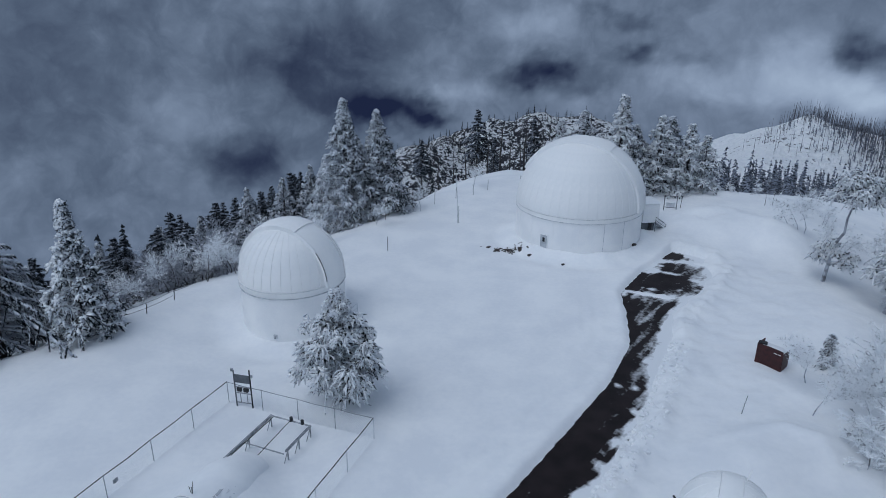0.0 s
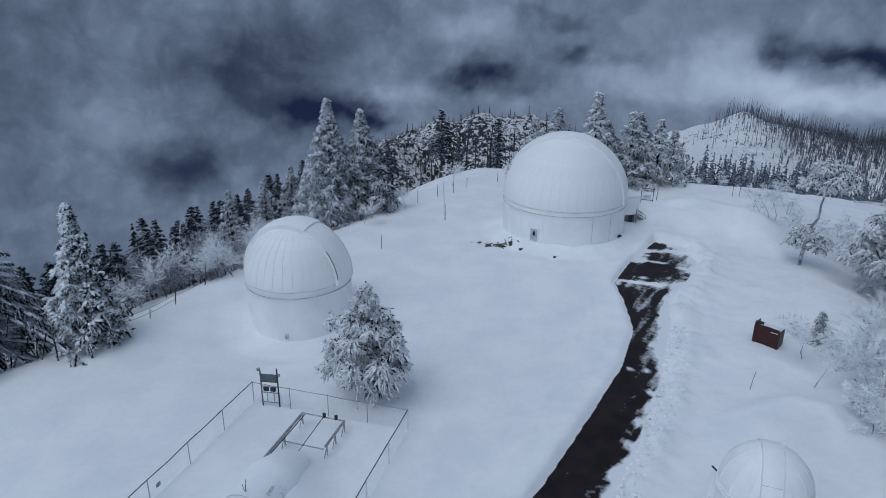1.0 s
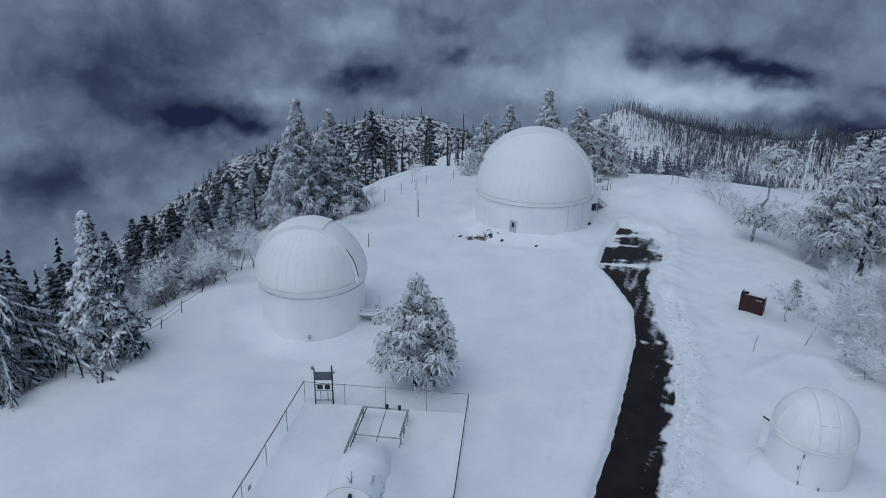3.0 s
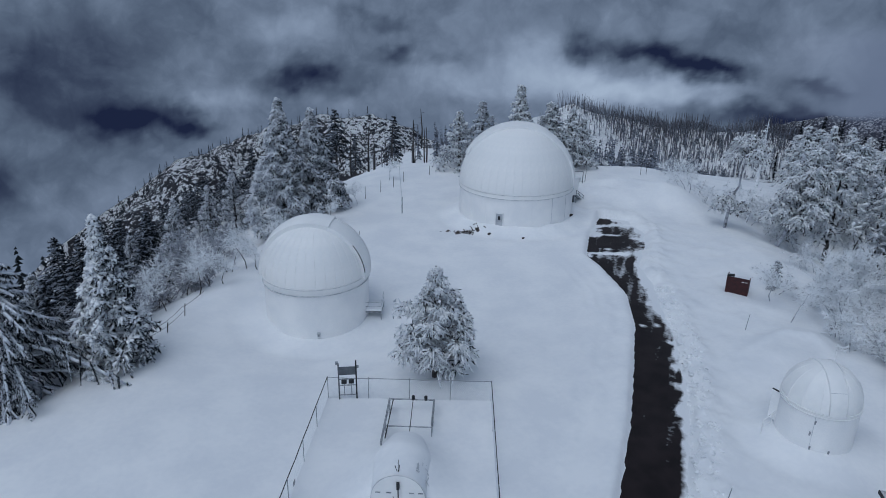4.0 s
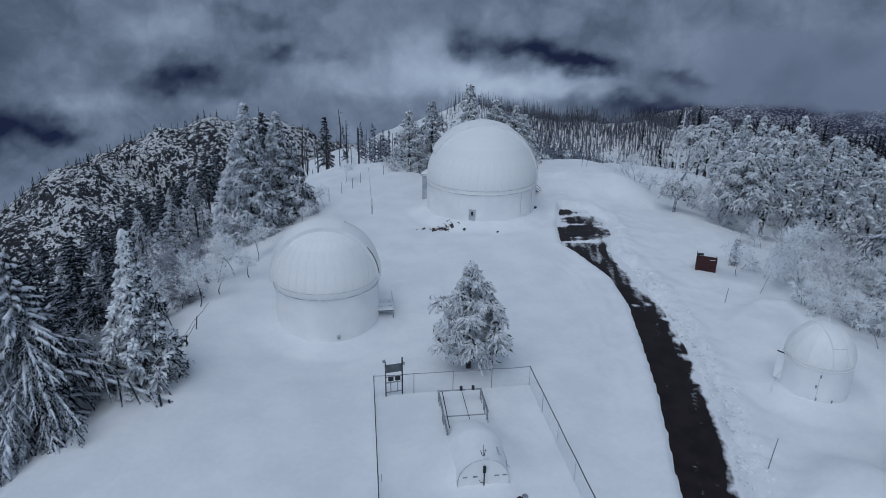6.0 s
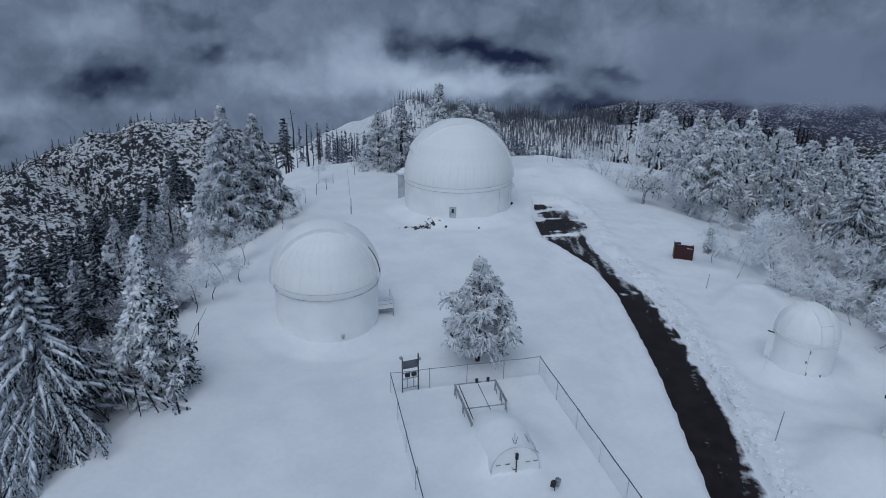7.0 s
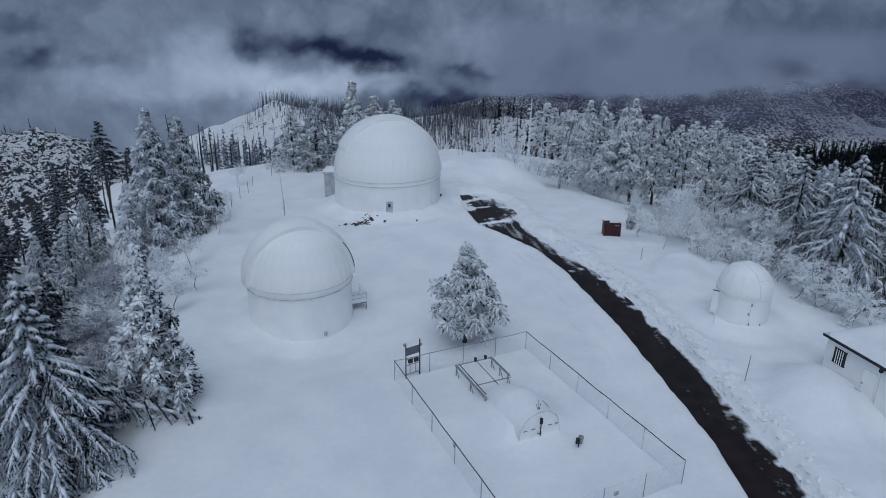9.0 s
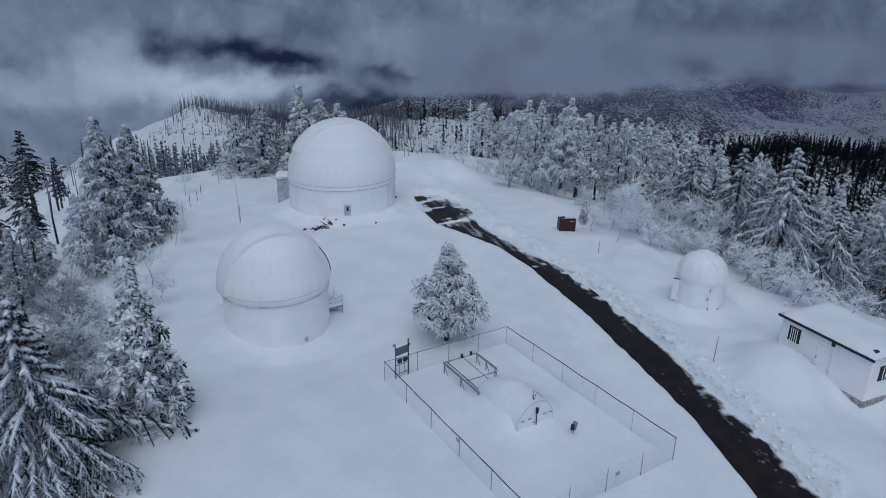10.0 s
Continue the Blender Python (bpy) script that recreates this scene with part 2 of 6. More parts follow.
def foliage(name, needle, rime, bias, spread=0.22, wind=0.34):
    """Needles with snow and rime: snow lies on what faces up, in lumps, more or less from spray to spray."""
    m, n, l, b = material(name, 0.75)
    geo = n.new("ShaderNodeNewGeometry")
    sep = n.new("ShaderNodeSeparateXYZ")
    l.new(geo.outputs["Normal"], sep.inputs[0])
    co = n.new("ShaderNodeTexCoord")
    lumps, fine = n.new("ShaderNodeTexNoise"), n.new("ShaderNodeTexNoise")
    lumps.inputs["Scale"].default_value, lumps.inputs["Detail"].default_value = 1.5, 2.0
    fine.inputs["Scale"].default_value, fine.inputs["Detail"].default_value = 7.0, 5.0
    # rime grows on the side that the wind came from
    away, windward = n.new("ShaderNodeVectorTransform"), n.new("ShaderNodeVectorMath")
    away.vector_type, away.convert_from, away.convert_to = "VECTOR", "OBJECT", "WORLD"
    windward.operation, windward.inputs[1].default_value = "DOT_PRODUCT", (-0.97, 0.1, 0.0)
    l.new(co.outputs["Object"], away.inputs[0])
    l.new(away.outputs[0], windward.inputs[0])
    side = n.new("ShaderNodeMapRange")
    for key, val in (("From Min", -2.4), ("From Max", 1.6), ("To Min", -0.5), ("To Max", 0.5)):
        side.inputs[key].default_value = val
    l.new(windward.outputs["Value"], side.inputs["Value"])
    facing = n.new("ShaderNodeVectorMath")
    facing.operation, facing.inputs[1].default_value = "DOT_PRODUCT", (-0.97, 0.1, 0.0)
    l.new(geo.outputs["Normal"], facing.inputs[0])
    before = None
    for source, weight in ((sep.outputs["Z"], 0.5), (geo.outputs["Random Per Island"], spread), (lumps.outputs["Fac"], 1.0), (fine.outputs["Fac"], 0.75), (side.outputs["Result"], wind), (facing.outputs["Value"], 0.12)):
        step = n.new("ShaderNodeMath")
        step.operation, step.inputs[1].default_value = "MULTIPLY_ADD", weight
        l.new(source, step.inputs[0])
        if before:
            l.new(before, step.inputs[2])
        else:
            step.inputs[2].default_value = bias - 0.725
        before = step.outputs[0]
    l.new(co.outputs["Object"], lumps.inputs["Vector"])
    l.new(co.outputs["Object"], fine.inputs["Vector"])
    ramp = n.new("ShaderNodeValToRGB")
    ramp.color_ramp.elements[0].position, ramp.color_ramp.elements[1].position = 0.455, 0.575
    ramp.color_ramp.elements[0].color, ramp.color_ramp.elements[1].color = (*needle, 1), (*rime, 1)
    l.new(before, ramp.inputs["Fac"])
    l.new(ramp.outputs["Color"], b.inputs["Base Color"])
    bp = n.new("ShaderNodeBump")
    bp.inputs["Strength"].default_value, bp.inputs["Distance"].default_value = 0.7, 0.06
    l.new(fine.outputs["Fac"], bp.inputs["Height"])
    l.new(bp.outputs["Normal"], b.inputs["Normal"])
    b.inputs["Specular IOR Level"].default_value = 0.15
    return m


SNOW = surface("snow", (0.775, 0.79, 0.81), (0.86, 0.867, 0.87), 0.25, 0.7, bump=0.28, fine=2.6, spec=0.2)
ASPHALT = surface("wet_asphalt", (0.010, 0.0070, 0.0075), (0.021, 0.0150, 0.0155), 0.7, 0.6, bump=0.25, fine=60, spec=0.15)
an, al = ASPHALT.node_tree.nodes, ASPHALT.node_tree.links   # slush and blown snow lie thin along the eastern edge
a_bsdf = an["Principled BSDF"]
a_before = a_bsdf.inputs["Base Color"].links[0].from_socket
a_att, a_noise, a_co = an.new("ShaderNodeAttribute"), an.new("ShaderNodeTexNoise"), an.new("ShaderNodeTexCoord")
a_att.attribute_name = "slush"
a_noise.inputs["Scale"].default_value, a_noise.inputs["Detail"].default_value = 3.0, 7.0
al.new(a_co.outputs["Object"], a_noise.inputs["Vector"])
a_add, a_ramp, a_mix = an.new("ShaderNodeMath"), an.new("ShaderNodeValToRGB"), an.new("ShaderNodeMix")
a_add.operation, a_add.inputs[1].default_value = "MULTIPLY_ADD", 0.75
a_ramp.color_ramp.elements[0].position, a_ramp.color_ramp.elements[1].position = 0.42, 1.0
a_ramp.color_ramp.elements[1].color = (0.96, 0.96, 0.96, 1)
a_mix.data_type = "RGBA"
a_mix.inputs["B"].default_value = (0.80, 0.815, 0.835, 1)
al.new(a_noise.outputs["Fac"], a_add.inputs[0])
al.new(a_att.outputs["Fac"], a_add.inputs[2])
al.new(a_add.outputs[0], a_ramp.inputs["Fac"])
al.new(a_ramp.outputs["Color"], a_mix.inputs["Factor"])
al.new(a_before, a_mix.inputs["A"])
al.new(a_mix.outputs["Result"], a_bsdf.inputs["Base Color"])
PAINT = surface("white_dome_paint", (0.82, 0.825, 0.82), (0.885, 0.88, 0.865), 0.35, 0.55, bump=0.03, fine=3.0)
WALL = surface("frosted_white_wall", (0.82, 0.825, 0.83), (0.90, 0.895, 0.885), 0.5, 0.75, bump=0.08, fine=9.0)
TRIM = surface("grey_trim", (0.42, 0.44, 0.47), (0.74, 0.75, 0.77), 1.5, 0.6, bump=0.05)
STEEL = surface("galvanised_steel", (0.16, 0.17, 0.19), (0.42, 0.44, 0.46), 6, 0.5, 0.3, bump=0.05)
DARK = surface("dark_metal", (0.010, 0.011, 0.014), (0.035, 0.037, 0.042), 8, 0.6, 0.1, bump=0.05)
RED = surface("dark_red_paint", (0.030, 0.007, 0.008), (0.056, 0.012, 0.012), 3, 0.5, bump=0.04)
BARK = surface("bark", (0.02, 0.018, 0.018), (0.11, 0.10, 0.10), 3, 0.9, bump=0.6, fine=14)
BURNT = surface("burnt_wood", (0.012, 0.012, 0.014), (0.07, 0.065, 0.065), 0.8, 0.9, bump=0.4, fine=4)
# far burnt wood, lightened: distance haze is put into its colour
BURNT_HAZY = surface("burnt_trunks_paled_by_haze", (0.05, 0.05, 0.062), (0.20, 0.20, 0.23), 0.5, 0.9, bump=0, fine=2)
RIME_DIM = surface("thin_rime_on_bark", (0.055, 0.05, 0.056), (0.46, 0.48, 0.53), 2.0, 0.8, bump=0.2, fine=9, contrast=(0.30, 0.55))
FROSTWIRE = surface("frosted_wire", (0.66, 0.68, 0.71), (0.84, 0.86, 0.88), 4, 0.7, bump=0)
RIME = surface("rime_twigs", (0.12, 0.125, 0.14), (0.84, 0.86, 0.88), 2.0, 0.8, bump=0.2, fine=9, contrast=(0.29, 0.45))
GLASS = surface("dark_window_glass", (0.012, 0.014, 0.02), (0.03, 0.034, 0.04), 2, 0.12, bump=0)
CLADDING = surface("grey_cladding", (0.34, 0.36, 0.39), (0.52, 0.54, 0.57), 1.2, 0.6, bump=0.05)
SLATE = surface("slate_grey_paint", (0.07, 0.078, 0.09), (0.14, 0.15, 0.165), 1.5, 0.55, bump=0.04)
CONCRETE = surface("weathered_concrete", (0.18, 0.17, 0.17), (0.45, 0.45, 0.46), 3, 0.85, bump=0.3)
EARTH = surface("frozen_earth", (0.02, 0.016, 0.016), (0.09, 0.076, 0.07), 3, 0.95, bump=0.5)
DUSKY = foliage("dusted_dark_needles", (0.016, 0.021, 0.025), (0.30, 0.33, 0.39), -0.12, 0.4, 0.3)
NEEDLES = foliage("frosted_needles_dark", (0.014, 0.019, 0.022), (0.62, 0.66, 0.72), 0.10, 0.4, 0.3)
DARKFROND = foliage("rimed_pine_needles", (0.014, 0.018, 0.022), (0.52, 0.56, 0.62), 0.08, 0.4, 0.2)
FRONDS = foliage("rimed_spruce_needles", (0.013, 0.017, 0.022), (0.54, 0.58, 0.65), -0.06, 0.4, 0.2)
LOAD = surface("snow_on_boughs", (0.72, 0.745, 0.79), (0.90, 0.91, 0.92), 1.6, 0.8, bump=0.3, fine=7, contrast=(0.32, 0.55))
RIMELOAD = surface("rime_on_boughs", (0.42, 0.45, 0.51), (0.82, 0.84, 0.88), 1.4, 0.8, bump=0.3, fine=7, contrast=(0.34, 0.56))
RIMEDUST = surface("thin_rime_on_needles", (0.12, 0.13, 0.16), (0.38, 0.41, 0.47), 1.4, 0.8, bump=0.2, fine=7)
FAR_DUSKY = foliage("dark_far_needles", (0.020, 0.026, 0.030), (0.20, 0.22, 0.26), -0.12, 0.22, 0.0)
FAR_RIMED = foliage("rimed_far_needles", (0.045, 0.052, 0.066), (0.36, 0.39, 0.46), 0.28, 0.4, 0.0)
BLACKWOOD = foliage("black_far_needles", (0.010, 0.013, 0.015), (0.3, 0.33, 0.36), -0.6, 0.22, 0.0)


# ---- mesh helpers ----
class Shape:
    """Gathers points and faces of one mesh."""

    def __init__(self):
        self.v, self.f = [], []

    def add(self, verts, faces):
        k = len(self.v)
        self.v += [tuple(p) for p in verts]
        self.f += [tuple(i + k for i in f) for f in faces]
        return self

    def box(self, size, m=None, inset=0.0):
        """A box with chamfered upright edges."""
        x, y, z = size[0] / 2, size[1] / 2, size[2] / 2
        c = inset or min(x, y, z) * 0.18
        ring = [(x - c, -y), (x, -y + c), (x, y - c), (x - c, y), (-x + c, y), (-x, y - c), (-x, -y + c), (-x + c, -y)]
        k = 1 - c / max(x, y)
        levels = [(-z, k), (-z + c, 1), (z - c, 1), (z, k)]
        pts = [Vector((px * s, py * s, lz)) for lz, s in levels for px, py in ring]
        faces = [(a * 8 + i, a * 8 + (i + 1) % 8, a * 8 + 8 + (i + 1) % 8, a * 8 + 8 + i) for a in range(3) for i in range(8)]
        faces += [tuple(range(7, -1, -1)), tuple(range(24, 32))]
        m = m or Matrix()
        return self.add([m @ p for p in pts], faces)

    def tube(self, pts, radii, sides=6, cap=True):
        pts = [Vector(p) for p in pts]
        if not isinstance(radii, (list, tuple)):
            radii = [radii] * len(pts)
        rings = []
        for i, p in enumerate(pts):
            d = (pts[min(i + 1, len(pts) - 1)] - pts[max(i - 1, 0)]).normalized()
            a = d.orthogonal().normalized()
            b = d.cross(a)
            rings += [p + (a * math.cos(2 * math.pi * s / sides) + b * math.sin(2 * math.pi * s / sides)) * radii[i] for s in range(sides)]
        faces = [(i * sides + s, i * sides + (s + 1) % sides, (i + 1) * sides + (s + 1) % sides, (i + 1) * sides + s)
                 for i in range(len(pts) - 1) for s in range(sides)]
        if cap:
            faces += [tuple(range(sides - 1, -1, -1)), tuple(range((len(pts) - 1) * sides, len(pts) * sides))]
        return self.add(rings, faces)

    def lathe(self, profile, steps=64, a0=0.0, a1=2 * math.pi, m=None):
        """Turns a profile of (radius, z) about the z axis."""
        full = abs(a1 - a0 - 2 * math.pi) < 1e-6
        cols = steps if full else steps + 1
        m = m or Matrix()
        pts = [m @ Vector((r * math.cos(a0 + (a1 - a0) * i / steps), r * math.sin(a0 + (a1 - a0) * i / steps), z)) for i in range(cols) for r, z in profile]
        k = len(profile)
        faces = [(i * k + j, ((i + 1) % cols) * k + j, ((i + 1) % cols) * k + j + 1, i * k + j + 1)
                 for i in range(steps) for j in range(k - 1)]
        return self.add(pts, faces)

    def mesh(self, name, mat, soft=None):
        me = bpy.data.meshes.new(name)
        me.from_pydata(self.v, [], self.f)
        me.materials.append(mat)
        if soft is not None:
            me.polygons.foreach_set("use_smooth", [True] * len(me.polygons))
            me.set_sharp_from_angle(angle=radians(soft))
        me.update()
        return me


def part(name, shape, mat, parent=None, label="", soft=35):
    me = shape if isinstance(shape, bpy.types.Mesh) else shape.mesh(name, mat, soft)
    ob = new(name, me)
    ob.parent = parent
    return tagged(ob, label)


def thing(name, m, label, category, group="", kind=""):
    ob = new(name)
    ob.empty_display_size = 0.3
    ob.matrix_world = m
    return tagged(ob, label, category, group, kind)


def array_mesh(name, verts, faces, mat, shade=True):
    """A mesh from arrays of triangles or quads."""
    me = bpy.data.meshes.new(name)
    verts, faces = np.asarray(verts, np.float32), np.asarray(faces, np.int32)
    me.vertices.add(len(verts))
    me.vertices.foreach_set("co", verts.ravel())
    k = faces.shape[1]
    me.loops.add(faces.size)
    me.loops.foreach_set("vertex_index", faces.ravel())
    me.polygons.add(len(faces))
    me.polygons.foreach_set("loop_start", np.arange(0, faces.size, k, dtype=np.int32))
    me.polygons.foreach_set("use_smooth", np.full(len(faces), shade))
    me.materials.append(mat)
    me.update(calc_edges=True)
    me.validate()
    return me


# ---- the land as one sheet ----
def stretch(lo, hi, step, out_lo, out_hi):
    mid = np.arange(lo, hi + step / 2, step)
    def grow(start, end):
        pts, s = [], step
        p = start
        sign = 1 if end > start else -1
        while sign * (end - p) > 0:
            s = min(s * 1.11, 70)
            p = p + sign * s
            pts.append(p)
        return pts
    return np.concatenate([grow(lo, out_lo)[::-1], mid, grow(hi, out_hi)])


gx = stretch(-40, 45, 0.34, -4000, 4000)
gy = stretch(9, 100, 0.34, -4000, 4000)
def finer(axis, *spans):
    """More grid lines where the far crags and hills stand."""
    extra = [p for lo, hi, step in spans for p in np.arange(lo, hi, step) if np.abs(axis - p).min() > 0.4 * step]
    return np.sort(np.concatenate([axis, extra]))


gx = finer(gx, (-68, -40, 0.8), (-230, -60, 7), (60, 320, 8), (950, 1650, 26))
gy = finer(gy, (-48, 9, 0.8), (640, 880, 8), (150, 620, 18), (880, 1250, 26))
GX, GY = np.meshgrid(gx, gy)
GZ = land(GX, GY)
nx, ny = len(gx), len(gy)
idx = np.arange(nx * ny).reshape(ny, nx)
quads = np.stack([idx[:-1, :-1], idx[:-1, 1:], idx[1:, 1:], idx[1:, :-1]], -1).reshape(-1, 4)


def land_material():
    """Deep snow; on the far hillsides scrub and rock show through it."""
    m = SNOW.copy()
    m.name = "snow_and_scrub"
    n, l = m.node_tree.nodes, m.node_tree.links
    b = n["Principled BSDF"]
    before = b.inputs["Base Color"].links[0].from_socket
    co = n.new("ShaderNodeTexCoord")
    attr = n.new("ShaderNodeAttribute")
    attr.attribute_name = "scrub"
    speck = n.new("ShaderNodeTexNoise")
    speck.inputs["Scale"].default_value, speck.inputs["Detail"].default_value = 0.2, 2.5
    speck.inputs["Roughness"].default_value = 0.9
    l.new(co.outputs["Object"], speck.inputs["Vector"])
    add = n.new("ShaderNodeMath")
    add.operation = "ADD"
    gully = n.new("ShaderNodeTexNoise")
    gully.inputs["Scale"].default_value, gully.inputs["Detail"].default_value, gully.inputs["Distortion"].default_value = 0.016, 5.0, 1.2
    l.new(co.outputs["Object"], gully.inputs["Vector"])
    both = n.new("ShaderNodeMath")
    both.operation, both.inputs[1].default_value = "MULTIPLY_ADD", 0.4
    l.new(gully.outputs["Fac"], both.inputs[0])
    l.new(speck.outputs["Fac"], both.inputs[2])
    level = n.new("ShaderNodeMath")
    level.operation, level.inputs[1].default_value = "SUBTRACT", 0.2
    l.new(both.outputs[0], level.inputs[0])
    l.new(level.outputs[0], add.inputs[0])
    l.new(attr.outputs["Fac"], add.inputs[1])
    ramp = n.new("ShaderNodeValToRGB")
    ramp.color_ramp.elements[0].position, ramp.color_ramp.elements[1].position = 0.79, 0.86
    l.new(add.outputs[0], ramp.inputs["Fac"])
    mix = n.new("ShaderNodeMix")
    mix.data_type = "RGBA"
    rock = n.new("ShaderNodeValToRGB")   # dark scrub, paler brown rock
    rock.color_ramp.elements[0].position, rock.color_ramp.elements[1].position = 0.42, 0.66
    rock.color_ramp.elements[0].color, rock.color_ramp.elements[1].color = (0.017, 0.020, 0.030, 1), (0.045, 0.044, 0.052, 1)
    l.new(gully.outputs["Fac"], rock.inputs["Fac"])
    l.new(rock.outputs["Color"], mix.inputs["B"])
    steep = n.new("ShaderNodeMath")      # gullies and crags on the hillsides only
    steep.operation = "MULTIPLY"
    l.new(both.outputs[0], steep.inputs[0])
    l.new(attr.outputs["Fac"], steep.inputs[1])
    crag = n.new("ShaderNodeBump")
    crag.inputs["Strength"].default_value, crag.inputs["Distance"].default_value = 0.8, 45.0
    l.new(steep.outputs[0], crag.inputs["Height"])
    l.new(b.inputs["Normal"].links[0].from_socket, crag.inputs["Normal"])
    l.new(crag.outputs["Normal"], b.inputs["Normal"])
    l.new(ramp.outputs["Color"], mix.inputs["Factor"])
    l.new(before, mix.inputs["A"])
    l.new(mix.outputs["Result"], b.inputs["Base Color"])
    return m


ground_mesh = array_mesh("ground", np.stack([GX, GY, GZ], -1).reshape(-1, 3), quads, land_material())
gd, _ = to_line(GX, GY, SUMMIT + SUMMIT[:1])
scrub = np.where(inside(GX, GY, SUMMIT), 0.0, smooth(60, 250, gd) * 0.30)
dk, _ = to_line(GX, GY, [(430, 240), (560, 130), (760, 40), (1000, -160)])
scrub = scrub + 0.1 * smooth(210, 120, dk) + 0.12 * smooth(700, 1200, GX) * smooth(-200, 500, GY) - 0.14 * smooth(700, 1200, GX) * smooth(600, 100, GY) + 0.14 * smooth(500, 850, GY) * smooth(700, 1100, GX) + 0.12 * (vnoise(GX / 260, GY / 260, 4, 8) - 0.5) * smooth(150, 400, gd)
nw, _ = to_line(GX, GY, [(-75, 130), (-55, 190), (-45, 240)])
rk, _ = to_line(GX, GY, CRAG_RIDGE)
scrub = scrub + 0.02 * smooth(110, 40, nw) + 0.05 * smooth(260, 120, rk)
b1, _ = to_line(GX, GY, BURNT_RIDGE[1:6])
scrub = scrub - 0.16 * smooth(130, 50, b1)
scrub = np.where(inside(GX, GY, SUMMIT), 0.0, np.minimum(scrub, 0.34 + 0.04 * smooth(400, 800, GX)) * smooth(5, 40, gd))
layer = ground_mesh.attributes.new("scrub", "FLOAT", "POINT")
layer.data.foreach_set("value", scrub.astype(np.float32).ravel())
tagged(new("ground", ground_mesh), "deep smooth snow over a mountain summit and hillsides", "snow", kind="structure")

# the ploughed road, a strip of asphalt just under the snow's surface
road = Shape()
steps, lanes = 420, 30
def along(line, s):
    pts = [Vector(p) for p in line]
    lengths = [(q - p).length for p, q in zip(pts, pts[1:])]
    s *= sum(lengths)
    for p, q, k in zip(pts, pts[1:], lengths):
        if s <= k:
            return p.lerp(q, s / k)
        s -= k
    return pts[-1]
rv = []
for i in range(steps + 1):
    a, b = along(ROAD_WEST, i / steps), along(ROAD_EAST[::-1], i / steps)
    for j in range(lanes + 1):
        p = a.lerp(b, -0.12 + 1.24 * j / lanes)
        rv.append((p.x, p.y, -0.27 + 0.05 * (1 - (2 * j / lanes - 1) ** 2)))
k = lanes + 1
road.add(rv, [(i * k + j, i * k + j + 1, i * k + k + j + 1, i * k + k + j) for i in range(steps) for j in range(lanes)])
road_mesh = road.mesh("road", ASPHALT, 60)
wet = road_mesh.attributes.new("slush", "FLOAT", "POINT")
rxy = np.array(rv)
wet.data.foreach_set("value", slush(rxy[:, 0], rxy[:, 1]).astype(np.float32))
tagged(part("road", road_mesh, ASPHALT), "dark wet asphalt road ploughed through snow", "road", kind="structure")

# ---- distance: drifting cloud far behind the hills ----
CLOUDS = [  # azimuth, elevation, half-widths, strength: bright banks plus, dark gaps minus
    (35.2, -3.9, 2.4, 0.75, -0.40), (40.2, -5.4, 2.2, 0.9, -0.52), (37.5, -4.6, 1.6, 0.6, -0.26), (48.8, -6.0, 2.0, 0.5, -0.34),
    (-5.8, -9.3, 4.6, 1.6, -0.40), (-10, -6.8, 5.0, 2.2, -0.10), (-7, -3.5, 7.0, 3.0, -0.10), (-1.2, -9.7, 1.8, 0.8, -0.36), (-17, -13.4, 4.2, 2.2, -0.30), (7.6, -6.3, 2.8, 0.9, -0.34),
    (15, -4.6, 1.3, 0.7, -0.22), (20, -4.8, 1.5, 0.6, -0.14), (13.5, -2.0, 1.8, 0.6, -0.18), (60, -7.2, 2.6, 0.8, -0.3),
    (71, -5.1, 2.4, 1.0, -0.28), (83.5, -5.2, 3.0, 0.6, -0.28), (46, -8.6, 5.0, 0.9, -0.36), (30.8, -4.3, 1.4, 0.9, -0.30), (53, -8.8, 6.0, 1.0, -0.25),
    (37.5, -7.2, 4.8, 1.2, 0.40), (27, -6.2, 4.0, 2.2, 0.30), (32, -7.0, 4.0, 1.2, 0.26), (26.5, -4.2, 3.0, 1.6, 0.08), (31.5, -5.7, 2.2, 1.2, 0.12), (10.5, -7, 3.0, 1.3, -0.14), (16.5, -4.9, 2.6, 1.0, -0.06), (6.5, -2.9, 2.8, 1.2, 0.17), (-0.3, -8.6, 1.8, 1.0, 0.20),
    (3, -7.4, 2.2, 0.9, 0.08), (21, -6.6, 4.0, 1.8, 0.14), (-21, -11, 3.0, 3.0, 0.12), (-8.5, -13.2, 4.0, 1.8, 0.02), (1, -7.8, 2.4, 0.9, 0.10),
    (48, -3.9, 4.0, 1.5, 0.20), (20.5, -7.4, 3.0, 1.2, 0.08), (34, -2.0, 4.0, 1.0, 0.03), (-32, -8, 6.0, 5.0, -0.10), (-26, -3, 9.0, 3.0, -0.05), (-11, -5, 6.0, 3.0, -0.12), (79, -3, 9.0, 3.0, -0.11), (55, -3.2, 6.0, 2.0, 0.06), (12, -8.4, 4.0, 1.4, 0.07),
    (52, -6.4, 4.0, 1.3, 0.05), (43, -2.8, 4.0, 1.4, -0.05), (-16, -8, 4.0, 3.0, -0.06),
]


